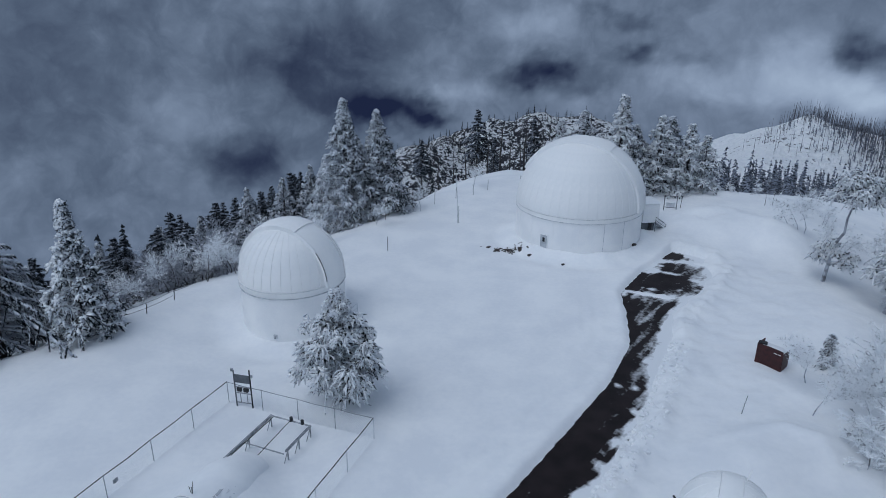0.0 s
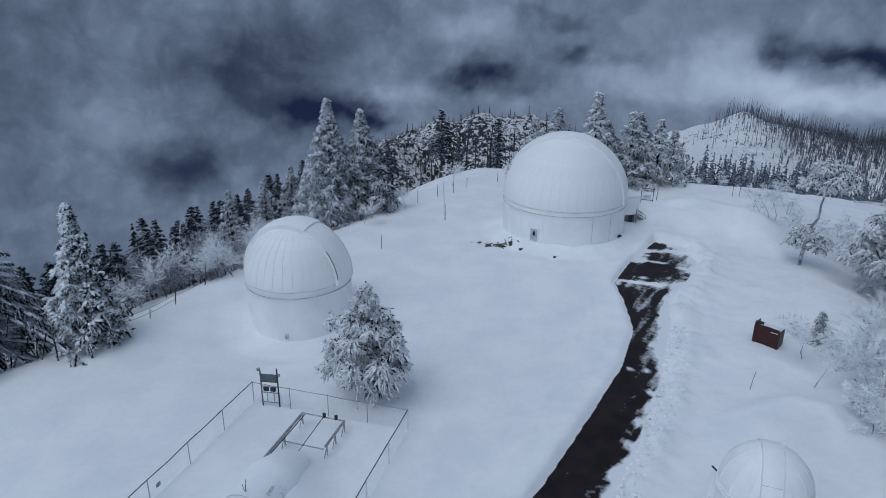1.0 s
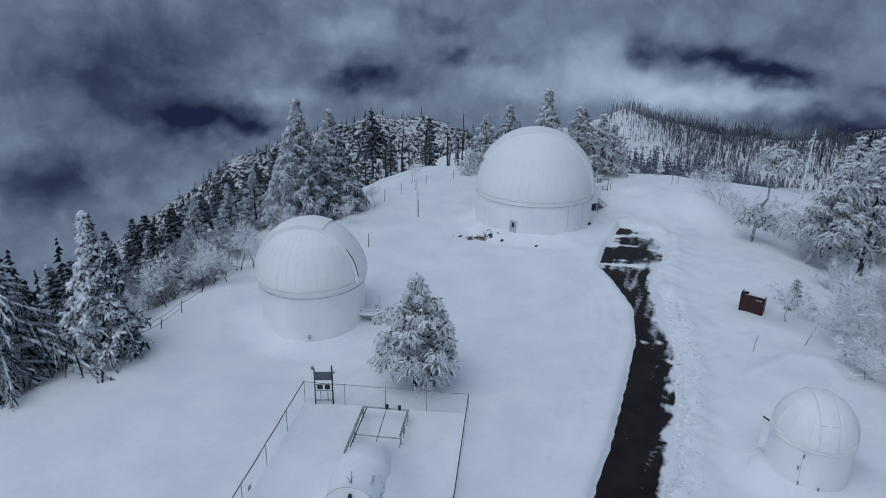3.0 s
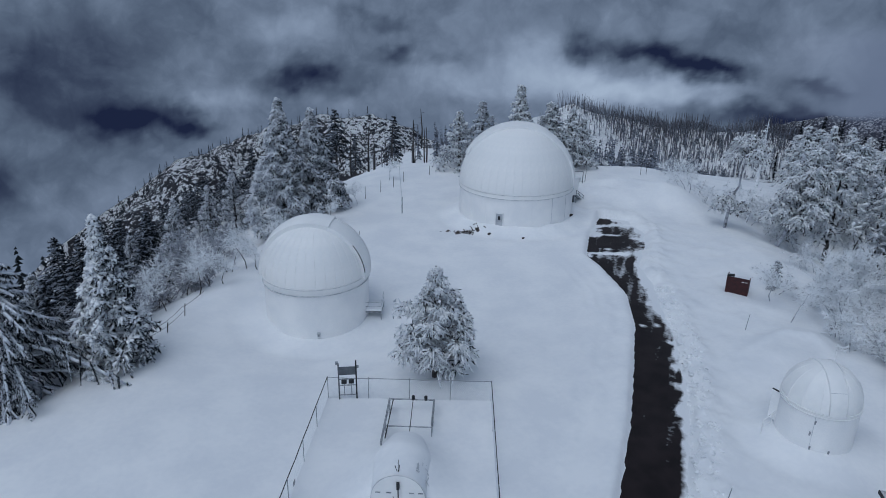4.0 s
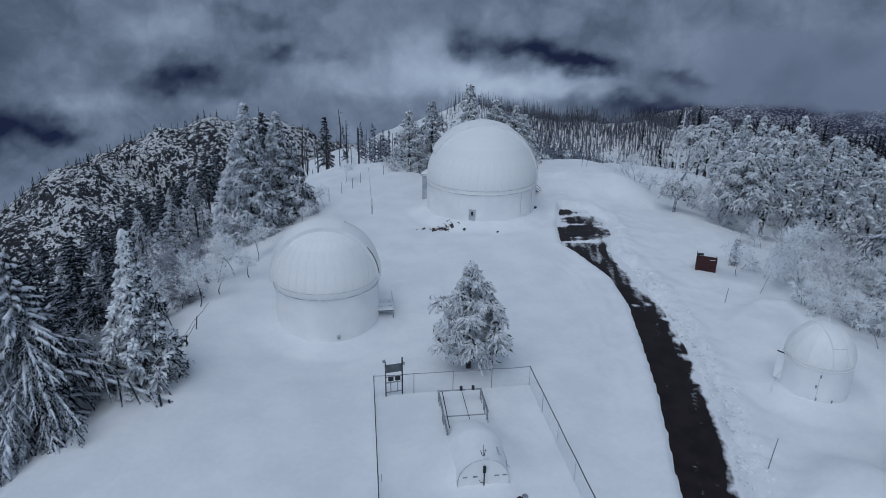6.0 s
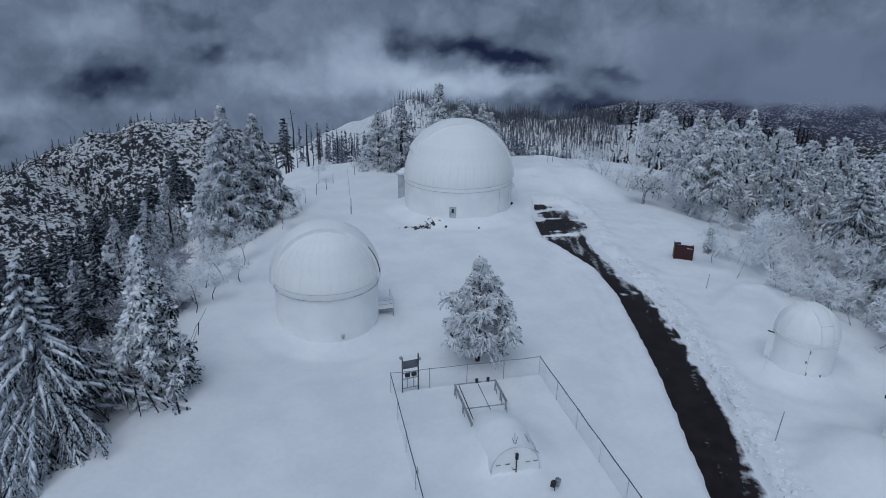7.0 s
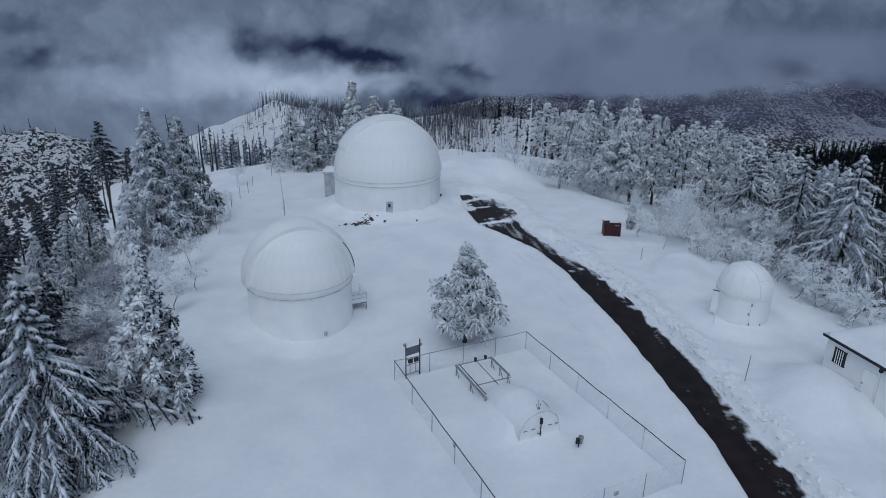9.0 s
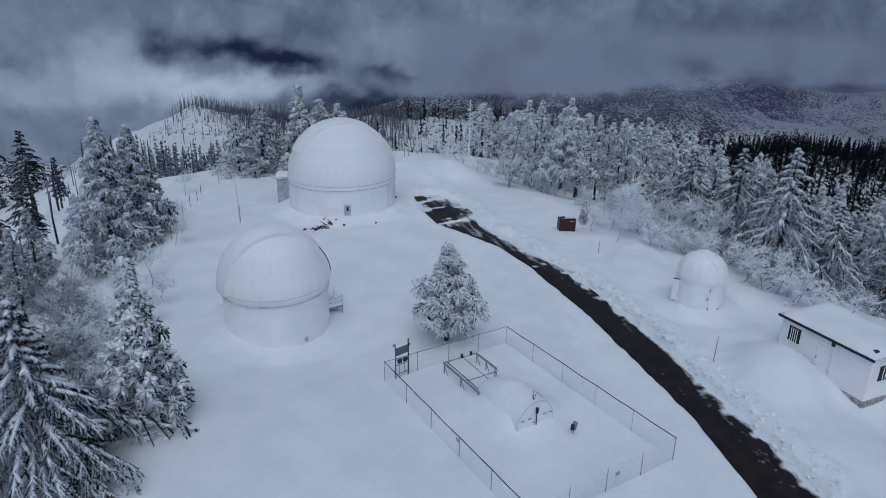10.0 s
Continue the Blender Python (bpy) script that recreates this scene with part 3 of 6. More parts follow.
def cloud_backdrop():
    az = np.radians(np.concatenate([np.linspace(-180, -45, 90)[:-1], np.linspace(-45, 95, 470), np.linspace(95, 180, 60)[1:]]))
    el = np.radians(np.concatenate([np.linspace(-30, -16, 20)[:-1], np.linspace(-16, 1, 100), np.linspace(1, 7, 12)[1:]]))
    A, E = np.meshgrid(az, el)
    R = 4300.0
    verts = np.stack([R * np.cos(E) * np.sin(A), R * np.cos(E) * np.cos(A), R * np.sin(E) + 27], -1).reshape(-1, 3)
    k, j = len(az), len(el)
    ids = np.arange(k * j).reshape(j, k)
    faces = np.stack([ids[:-1, :-1], ids[:-1, 1:], ids[1:, 1:], ids[1:, :-1]], -1).reshape(-1, 4)
    ad, ed = np.degrees(A), np.degrees(E)
    wx = ad + 3.4 * (vnoise(ad / 3.2, ed / 2.4, 5, 31) - 0.5)
    wy = ed + 2.2 * (vnoise(ad / 3.2, ed / 2.4, 5, 32) - 0.5)
    wx = wx + 1.3 * (vnoise(ad / 0.9, ed / 0.8, 4, 35) - 0.5)
    wy = wy + 0.9 * (vnoise(ad / 0.9, ed / 0.8, 4, 36) - 0.5)
    dens = 0.75 + 0.15 * (vnoise(wx / 8, wy / 5, 6, 33) - 0.5)
    for a, e, sa, se, w in CLOUDS:
        dens = dens + w * np.exp(-((wx - a) / sa) ** 2 - ((wy - e) / se) ** 2)
    m, n, l, b = material("cloud_and_valley")
    n.remove(b)
    att = n.new("ShaderNodeAttribute")
    att.attribute_name = "cloud_cover"
    co = n.new("ShaderNodeTexCoord")
    wisps = n.new("ShaderNodeTexNoise")
    wisps.inputs["Scale"].default_value, wisps.inputs["Detail"].default_value = 0.0038, 8.0
    wisps.inputs["Distortion"].default_value, wisps.inputs["Roughness"].default_value = 0.7, 0.47
    l.new(co.outputs["Object"], wisps.inputs["Vector"])
    # billows: rounded heads, their places shifted by coarser turbulence
    shift, place = n.new("ShaderNodeTexNoise"), n.new("ShaderNodeVectorMath")
    shift.inputs["Scale"].default_value, shift.inputs["Detail"].default_value = 0.003, 5.0
    place.operation, place.inputs[1].default_value = "MULTIPLY_ADD", (420, 420, 420)
    l.new(co.outputs["Object"], shift.inputs["Vector"])
    l.new(shift.outputs["Color"], place.inputs[0])
    l.new(co.outputs["Object"], place.inputs[2])
    heads = n.new("ShaderNodeTexVoronoi")
    heads.feature = "SMOOTH_F1"
    heads.inputs["Scale"].default_value, heads.inputs["Detail"].default_value = 0.0042, 4.0
    heads.inputs["Smoothness"].default_value, heads.inputs["Roughness"].default_value = 0.6, 0.55
    l.new(place.outputs[0], heads.inputs["Vector"])
    puff = n.new("ShaderNodeMath")
    puff.operation, puff.inputs[1].default_value = "MULTIPLY_ADD", -0.14
    l.new(heads.outputs["Distance"], puff.inputs[0])
    l.new(att.outputs["Fac"], puff.inputs[2])
    add = n.new("ShaderNodeMath")
    add.operation, add.inputs[1].default_value = "MULTIPLY_ADD", 0.17
    l.new(wisps.outputs["Fac"], add.inputs[0])
    l.new(puff.outputs[0], add.inputs[2])
    ramp = n.new("ShaderNodeValToRGB")
    cr = ramp.color_ramp
    cr.elements[0].position, cr.elements[0].color = 0.246, (0.013, 0.018, 0.045, 1)
    cr.elements[1].position, cr.elements[1].color = 1.0, (0.40, 0.455, 0.55, 1)
    for pos, col in ((0.377, (0.045, 0.058, 0.095, 1)), (0.508, (0.10, 0.125, 0.175, 1)), (0.64, (0.18, 0.215, 0.285, 1)), (0.782, (0.28, 0.325, 0.415, 1))):
        e = cr.elements.new(pos)
        e.color = col
    even = n.new("ShaderNodeMath")
    even.operation, even.inputs[1].default_value = "MULTIPLY", 0.82
    l.new(add.outputs[0], even.inputs[0])
    l.new(even.outputs[0], ramp.inputs["Fac"])
    em = n.new("ShaderNodeEmission")
    l.new(ramp.outputs["Color"], em.inputs["Color"])
    l.new(em.outputs[0], n["Material Output"].inputs["Surface"])
    me = array_mesh("backdrop", verts, faces, m)
    lay = me.attributes.new("cloud_cover", "FLOAT", "POINT")
    lay.data.foreach_set("value", dens.astype(np.float32).ravel())
    return tagged(new("backdrop", me), "grey blue drifting cloud with dark valley gaps", "clouds", kind="structure")


cloud_backdrop()


def cloud_veil():
    """A bank of cloud that hangs in front of the far eastern mountain and hides its crest, with haze painted below it.
    """
    ad, ed = np.meshgrid(np.linspace(34, 96, 220), np.linspace(-11.6, -0.5, 70))
    a, e = np.radians(ad), np.radians(ed)
    verts = np.stack([960 * np.cos(e) * np.sin(a), 960 * np.cos(e) * np.cos(a), 960 * np.sin(e) + 27], -1).reshape(-1, 3)
    ids = np.arange(ad.size).reshape(ad.shape)
    faces = np.stack([ids[:-1, :-1], ids[:-1, 1:], ids[1:, 1:], ids[1:, :-1]], -1).reshape(-1, 4)
    base = np.interp(ad, [34, 44, 52, 60, 66, 72, 78, 96], [-8.6, -8.2, -8.0, -7.9, -7.6, -6.8, -6.0, -5.8])
    lift = ed - base + 1.5 * (0.5 - np.abs(2 * vnoise(ad / 4.2, ed / 2.2, 4, 91) - 1))
    cover = smooth(-0.3, 0.9, lift) * smooth(-1.2, -3.4, ed) * smooth(44, 52, ad) * (1 - 0.75 * np.exp(-((ad - 72.5) / 2.2) ** 2 - ((ed + 5.2) / 0.9) ** 2)) * (0.85 + 0.15 * vnoise(ad / 5, ed / 2, 4, 92))
    # under the bank a dark bluish haze is painted into the sheet to dull the slope
    painted_haze = 0.68 * smooth(-11.0, -8.0, ed + 0.06 * (ad - 60)) * smooth(-12, -9.3, ed) * smooth(42, 52, ad) * smooth(-1.2, -3.4, ed)
    thick = np.maximum(cover, painted_haze)
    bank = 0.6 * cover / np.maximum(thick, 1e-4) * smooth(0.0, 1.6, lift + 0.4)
    m, n, l, b = material("cloud_and_painted_haze")
    n.remove(b)
    att, em, tr, mix = n.new("ShaderNodeAttribute"), n.new("ShaderNodeEmission"), n.new("ShaderNodeBsdfTransparent"), n.new("ShaderNodeMixShader")
    att.attribute_name = "cloud_cover"
    co, wisps, ramp = n.new("ShaderNodeTexCoord"), n.new("ShaderNodeTexNoise"), n.new("ShaderNodeValToRGB")
    wisps.inputs["Scale"].default_value, wisps.inputs["Detail"].default_value = 0.012, 5.0
    depth, tone = n.new("ShaderNodeAttribute"), n.new("ShaderNodeMath")
    depth.attribute_name = "cloud_depth"
    tone.operation, tone.inputs[1].default_value = "MULTIPLY_ADD", 0.8
    # dark end: colour of the painted haze; pale end: the cloud
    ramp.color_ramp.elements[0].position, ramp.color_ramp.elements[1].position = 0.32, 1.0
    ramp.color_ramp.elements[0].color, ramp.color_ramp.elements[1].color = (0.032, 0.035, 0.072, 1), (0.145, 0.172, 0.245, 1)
    l.new(co.outputs["Object"], wisps.inputs["Vector"])
    l.new(wisps.outputs["Fac"], tone.inputs[0])
    l.new(depth.outputs["Fac"], tone.inputs[2])
    l.new(tone.outputs[0], ramp.inputs["Fac"])
    l.new(ramp.outputs["Color"], em.inputs["Color"])
    l.new(att.outputs["Fac"], mix.inputs[0])
    l.new(tr.outputs[0], mix.inputs[1])
    l.new(em.outputs[0], mix.inputs[2])
    l.new(mix.outputs[0], n["Material Output"].inputs["Surface"])
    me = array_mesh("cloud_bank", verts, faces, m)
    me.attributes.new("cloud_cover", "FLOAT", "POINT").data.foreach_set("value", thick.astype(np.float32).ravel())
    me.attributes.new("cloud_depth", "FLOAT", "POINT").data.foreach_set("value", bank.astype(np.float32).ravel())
    tagged(new("cloud_bank", me), "low grey cloud hanging over the far mountain, dark haze painted below it", "clouds", kind="structure")


cloud_veil()


# ---- observatory domes ----
def gore(radius, count, low, high=86.0, proud=0.03):
    """One riveted dome panel with a raised seam along its edge."""
    half, seam = math.pi / count, 0.030 / radius
    angles = [(-half, 0.0), (-half, proud), (-half + 1.6 * seam, proud), (-half + 2.4 * seam, 0.0), (-half * 0.3, 0.004), (half * 0.35, 0.004), (half, 0.0)]
    rows = 14
    pts = []
    for i in range(rows + 1):
        e = radians(low + (high - low) * i / rows)
        fade = math.cos(e)
        for a, lift in angles:
            r = radius + lift * (0.3 + 0.7 * fade)
            pts.append((r * math.cos(e) * math.cos(a), r * math.cos(e) * math.sin(a), r * math.sin(e)))
    k = len(angles)
    return Shape().add(pts, [(i * k + j, i * k + j + 1, i * k + k + j + 1, i * k + k + j) for i in range(rows) for j in range(k - 1)]).mesh("panel", PAINT, 30)


def hoop(radius, width, lift, t0, t1, axis, rows=40, mid=0.0):
    """A curved band over a dome, in the upright plane along axis; mid shifts it sideways."""
    a, n = Vector((math.sin(axis), math.cos(axis), 0)), Vector((math.cos(axis), -math.sin(axis), 0))
    s = Shape()
    across = [(-width, -0.06), (-width, lift), (-width * 0.5, lift + 0.02), (0, lift + 0.03), (width * 0.5, lift + 0.02), (width, lift), (width, -0.06)]
    pts = []
    for i in range(rows + 1):
        th = radians(t0 + (t1 - t0) * i / rows)
        for v, up in across:
            rho = math.sqrt(max(radius ** 2 - (v + mid) ** 2, 0.01)) + up
            pts.append(a * (rho * math.cos(th)) + Vector((0, 0, rho * math.sin(th))) + n * (v + mid))
    k = len(across)
    s.add(pts, [(i * k + j, i * k + j + 1, i * k + k + j + 1, i * k + k + j) for i in range(rows) for j in range(k - 1)])
    return s.add([pts[j] for j in range(k)] + [pts[rows * k + j] for j in range(k)], [tuple(range(k - 1, -1, -1)), tuple(range(k, 2 * k))])


def observatory(x, y, radius, spring, wall_radius, gores, label, ring_low, seam_mat=TRIM):
    base = -1.4
    ob = thing("observatory_dome", pose(x, y, 0), label, "observatory", "domes on the summit")
    wall = part("wall", Shape().lathe([(wall_radius - 0.25, base), (wall_radius, base), (wall_radius, ring_low), (wall_radius - 0.25, ring_low)], 96), WALL, ob, "frosted white cylindrical wall")
    part("dome_ring", Shape().lathe([(wall_radius - 0.2, ring_low), (wall_radius + 0.035, ring_low), (wall_radius + 0.045, ring_low + 0.05), (radius + 0.015, ring_low + 0.09),
         (radius + 0.015, spring - 0.05), (radius + 0.06, spring - 0.03), (radius + 0.06, spring), (radius - 0.1, spring + 0.02)], 96), PAINT, ob, "white track ring under the dome")
    for z in (ring_low - 0.03, spring - 0.02)[:1 if radius < 3 else 2]:
        part("ring_seam", Shape().lathe([(radius - 0.03, z - 0.02), (radius + 0.07, z - 0.018), (radius + 0.07, z + 0.018), (radius - 0.03, z + 0.02)], 96), seam_mat, ob, "thin grey seam")
    dome = part("dome", Shape().lathe([(radius - 0.03, 0.0)] + [((radius - 0.03) * math.cos(radians(e)), (radius - 0.03) * math.sin(radians(e))) for e in range(5, 90, 5)] + [(0.02, radius - 0.03)], 64), PAINT, ob, "white painted metal dome")
    dome.location.z = spring
    data = gore(radius, gores, 0.3, proud=0.036 if gores == 34 else 0.022)
    for i in range(gores):
        g = part("panel", data, None, dome)
        g.rotation_euler.z = 2 * math.pi * i / gores
    return ob, dome


big, big_dome = observatory(15.9, 75.0, 7.22, 4.45, 7.2, 44, "large white observatory dome with closed shutter and frosted wall", 3.95)
part("shutter", hoop(7.22, 1.55, 0.16, -1, 100, radians(116)), PAINT, big_dome, "white raised shutter over the slit")
part("rear_shutter", hoop(7.22, 1.75, 0.26, 62, 150, radians(116)), PAINT, big_dome)
for side in (-1.78, 1.78):
    part("shutter_rail", hoop(7.22, 0.05, 0.19, -1, 150, radians(116), mid=side), WALL, big_dome, "pale shutter rail")


def wall_place(cx, cy, r, ang, z):
    """A pose on a round wall, looking outwards along its y axis; ang: from north to the east."""
    return pose(r * math.sin(ang), r * math.cos(ang), z, 0, 0, -math.degrees(ang))


door_ang = math.atan2(-4.9, -5.75)
door = part("door", Shape().box((0.85, 0.10, 1.95)), CLADDING, big, "grey metal door half sunk in snow")
door.matrix_local = wall_place(0, 0, 7.24, door_ang, 1.15)
part("door_window", Shape().box((0.28, 0.03, 0.5), pose(0, 0.06, 0.45)), GLASS, door)
part("door_frame", Shape().box((0.08, 0.14, 2.05), pose(-0.47, 0, 0)).box((0.08, 0.14, 2.05), pose(0.47, 0, 0)).box((1.02, 0.14, 0.08), pose(0, 0, 1.02)), WALL, door)
for deg in (168, 190, 212, 235, 255, 276, 148):
    seam = part("wall_joint", Shape().box((0.05, 0.05, 3.9)), TRIM if deg in (168, 148) else WALL, big)
    seam.matrix_local = wall_place(0, 0, 7.2, radians(deg), 1.95)


def annex(x, y, yaw, w, d, high, label, window):
    ob = thing("annex", pose(x, y, 0, 0, 0, yaw), label, "annex")
    part("wall", Shape().box((w, d, high + 0.8), pose(0, 0, high / 2 - 0.4), 0.03), CLADDING, ob, "pale grey metal cladding")
    part("roof", Shape().box((w + 0.4, d + 0.4, 0.12), pose(0, 0, high + 0.06), 0.03), TRIM, ob)
    part("roof_snow", Shape().box((w + 0.42, d + 0.42, 0.34), pose(0, 0, high + 0.28), 0.14), SNOW, ob, "thick cushion of snow", 80)
    if window:
        part("window", Shape().box((0.6, 0.06, 0.6), pose(-0.3, -d / 2 - 0.02, high - 0.8)), GLASS, ob, "small dark window")
    return ob


porch = thing("annex", pose(24.5, 77.2, 0, 0, 0, 10), "white raised porch with snow roof and steel steps beside the dome", "annex")
part("wall", Shape().box((2.0, 2.8, 2.2), pose(0, 0, 2.55), 0.03), WALL, porch)
part("roof_snow", Shape().box((2.2, 3.0, 0.3), pose(0, 0, 3.78), 0.13), SNOW, porch, "thick cushion of snow", 80)
part("base", Shape().box((1.5, 2.4, 1.9), pose(-0.1, 0.1, 0.5), 0.02), SLATE, porch, "dark recessed base under the porch")
part("doorway", Shape().box((0.5, 0.05, 1.1), pose(0.1, -1.14, 0.95)), DARK, porch, "dark opening behind the steps")
for i in range(5):
    part("step", Shape().box((0.32, 0.9, 0.05), pose(0.75 + 0.27 * i, -1.0, 1.32 - 0.19 * i)), STEEL, porch)
for py in (-1.48, -0.52):
    part("handrail", Shape().tube([(0.62, py, 2.15), (2.0, py, 1.18)], 0.03), SLATE, porch)
    part("mid_rail", Shape().tube([(0.62, py, 1.75), (2.0, py, 0.78)], 0.022), SLATE, porch)
    for px, top in ((0.62, 2.15), (2.0, 1.18)):
        part("rail_post", Shape().tube([(px, py, 0.2), (px, py, top)], 0.03), SLATE, porch)
stand = thing("notice_stand", pose(28.9, 81.7, ground_z(28.9, 81.7), 0, 0, -18), "dark steel stand with a snowed-over board beside the dome", "sign stand")
for px in (-0.75, 0.75):
    part("post", Shape().tube([(px, 0, -0.4), (px, 0, 1.9)], 0.05), SLATE, stand)
for z in (0.35, 1.85):
    part("crossbar", Shape().box((1.5, 0.06, 0.08), pose(0, 0, z)), SLATE, stand)
part("board", Shape().box((1.0, 0.06, 0.5), pose(0, -0.04, 0.72), 0.02), TRIM, stand, "pale board under snow")
part("snow_cap", Shape().box((1.05, 0.2, 0.16), pose(0, -0.04, 1.04), 0.06), SNOW, stand, "", 80)
annex(13.2, 83.2, 42, 2.6, 2.6, 3.2, "small white annex with dark window behind the dome", True)

small, small_dome = observatory(-13.07, 54.26, 4.55, 4.05, 4.5, 34, "white ribbed observatory dome on a snow-plastered round wall", 3.5)
part("shutter", hoop(4.55, 1.25, 0.20, -2, 104, radians(114)), PAINT, small_dome, "white raised shutter over the slit")
part("rear_shutter", hoop(4.55, 1.42, 0.34, 70, 182, radians(114)), PAINT, small_dome)
for side in (-1.36, 1.36):
    part("shutter_rail", hoop(4.55, 0.05, 0.24, -2, 182, radians(114), mid=side), WALL, small_dome, "grey shutter rail")
drive = [Vector((math.sin(radians(114)) * c, math.cos(radians(114)) * c, 0)) + Vector((math.cos(radians(114)), -math.sin(radians(114)), 0)) * 1.46 + Vector((0, 0, z))
         for c, z in ((4.62 * math.cos(radians(t)), 4.62 * math.sin(radians(t))) for t in range(6, 40, 4))]
part("chain_drive", Shape().tube(drive, 0.035, 6), DARK, small_dome, "dark chain drive along the shutter")
hatch = part("hatch", Shape().box((0.30, 0.16, 0.42)), TRIM, small, "small grey wall vent")
hatch.matrix_local = wall_place(0, 0, 4.55, math.atan2(-0.9, -5.3), 0.0)
part("vent_cover", Shape().box((0.12, 0.06, 0.22), pose(0.0, 0.1, 0)), STEEL, hatch)

stoop = thing("entrance_platform", pose(-8.5, 52.5, 0.3, 0, 0, -21), "low snow-covered entrance platform with sagging cables", "platform")
part("deck", Shape().box((1.75, 2.2, 0.12), pose(0, 0, 0.22)), STEEL, stoop)
part("deck_snow", Shape().box((1.72, 2.16, 0.2), pose(0, 0, 0.37), 0.08), SNOW, stoop, "", 80)
for px, py in ((-0.82, -1.05), (0.82, -1.05), (0.82, 1.0), (-0.82, 1.0)):
    part("leg", Shape().tube([(px, py, -0.6), (px, py, 0.2)], 0.04), STEEL, stoop)
for px, py in ((-0.84, -1.05), (0.84, -1.05), (0.84, 1.0)):
    part("rail_post", Shape().tube([(px, py, 0.2), (px, py, 1.3)], 0.025), TRIM, stoop)
for z in (0.8, 1.2):
    part("cable", Shape().tube([(-0.84, -1.05, z), (-0.3, -1.05, z - 0.07), (0.3, -1.05, z - 0.07), (0.84, -1.05, z)], 0.016, 5), STEEL, stoop)
    part("side_rail", Shape().tube([(0.84, -1.05, z), (0.84, 1.0, z + 0.05)], 0.018, 5), TRIM, stoop)

hut, hut_dome = observatory(14.05, 25.86, 2.30, 3.15, 2.28, 14, "small white observatory dome hut half buried in drifts", 2.92, WALL)
part("shutter", hoop(2.30, 0.48, 0.03, -2, 100, radians(205)), PAINT, hut_dome, "white shutter panel")
part("shutter_seam", hoop(2.30, 0.48, 0.035, 35, 35.7, radians(205)), TRIM, hut_dome)
for side in (-0.52, 0.52):
    part("shutter_rail", hoop(2.30, 0.015, 0.04, -2, 130, radians(205), mid=side), WALL, hut_dome)
hdoor = part("door", Shape().box((0.8, 0.06, 2.1)), WALL, hut, "narrow white door standing ajar")
hdoor.matrix_local = pose(-1.75, 1.62, 1.75, 0, 0, 100)
part("door_edge", Shape().box((0.06, 0.09, 2.15), pose(-0.42, 0, 0)).box((0.9, 0.09, 0.06), pose(0, 0, 1.07)), DARK, hdoor, "dark door edge")
part("door_knob", Shape().box((0.10, 0.16, 0.14), pose(-0.25, -0.05, 0.1)), DARK, hdoor)
for deg, z in ((232, 2.45), (232, 0.62), (205, 0.5), (236, 1.6)):
    f = part("hinge", Shape().box((0.10, 0.06, 0.26)), STEEL, hut, "small grey hinge")
    f.matrix_local = wall_place(0, 0, 2.3, radians(deg), z)
jj = part("wall_joint", Shape().box((0.03, 0.03, 2.6)), TRIM, hut)
jj.matrix_local = wall_place(0, 0, 2.28, radians(233), 1.5)
part("aerial", Shape().tube([(0.9, 0.4, 5.2), (1.15, 0.55, 5.75)], 0.03), WALL, hut, "short white aerial on the dome")
rail = thing("door_handrail", pose(12.0, 27.3, 0.0, 0, 0, 20), "thin white handrail at the hut door in snow", "handrail")
for px in (-1.3, 0.0):
    part("rail_post", Shape().tube([(px, 0, -0.2), (px, 0, 1.35)], 0.03), WALL, rail)
part("top_rail", Shape().tube([(-1.3, 0, 1.35), (0.4, 0, 1.35)], 0.03), WALL, rail)
part("mid_rail", Shape().tube([(-1.3, 0, 0.8), (0.0, 0, 0.8)], 0.022), WALL, rail)

# ---- fenced yard ----
CORNERS = [(-14.8, 40.1), (-4.2, 36.0), (-10.5, 19.7), (-21.4, 23.9)]
fence = thing("chain_link_fence", pose(-12.5, 30, 0), "chain-link fence with steel posts half buried in snow", "fence")
FENCE_TOP = 1.75


def fence_run(a, b, sections, dark, post_mat, skip=()):
    a, b = Vector((*a, 0)) - Vector((-12.5, 30, 0)), Vector((*b, 0)) - Vector((-12.5, 30, 0))
    mat = DARK if dark else (FROSTWIRE if a.y + b.y < -10 else STEEL)
    for i in range(sections):
        p, q = a.lerp(b, i / sections), a.lerp(b, (i + 1) / sections)
        sag = 0.05 * math.sin(i * 2.1)
        part("post", Shape().tube([(p.x, p.y, -0.3), (p.x + 0.02, p.y, FENCE_TOP + 0.06)], 0.028, 8), post_mat, fence)
        if i not in skip:
            mid = p.lerp(q, 0.5)
            part("top_rail", Shape().tube([(p.x, p.y, FENCE_TOP), (mid.x, mid.y, FENCE_TOP - 0.04 + sag * 0.5), (q.x, q.y, FENCE_TOP)], 0.03 if dark else 0.026, 6), mat, fence)
        net, length = Shape(), (q - p).length
        d, cell, high = (q - p).normalized(), 0.13, 1.7
        k = -high
        while k < length:
            for flip in (0, 1):
                u0, u1, z0, z1 = k, k + high, 0.0, high
                if u0 < 0:
                    z0, u0 = z0 - u0, 0.0
                if u1 > length:
                    z1, u1 = z1 - (u1 - length), length
                if flip:
                    z0, z1 = high - z0, high - z1
                s, t = p + d * u0, p + d * u1
                net.tube([(s.x, s.y, z0), (t.x, t.y, z1)], 0.0035 if dark else 0.005, 3, cap=False)
            k += cell
        part("wire_mesh", net, FROSTWIRE, fence, "frosted diamond wire mesh", None)


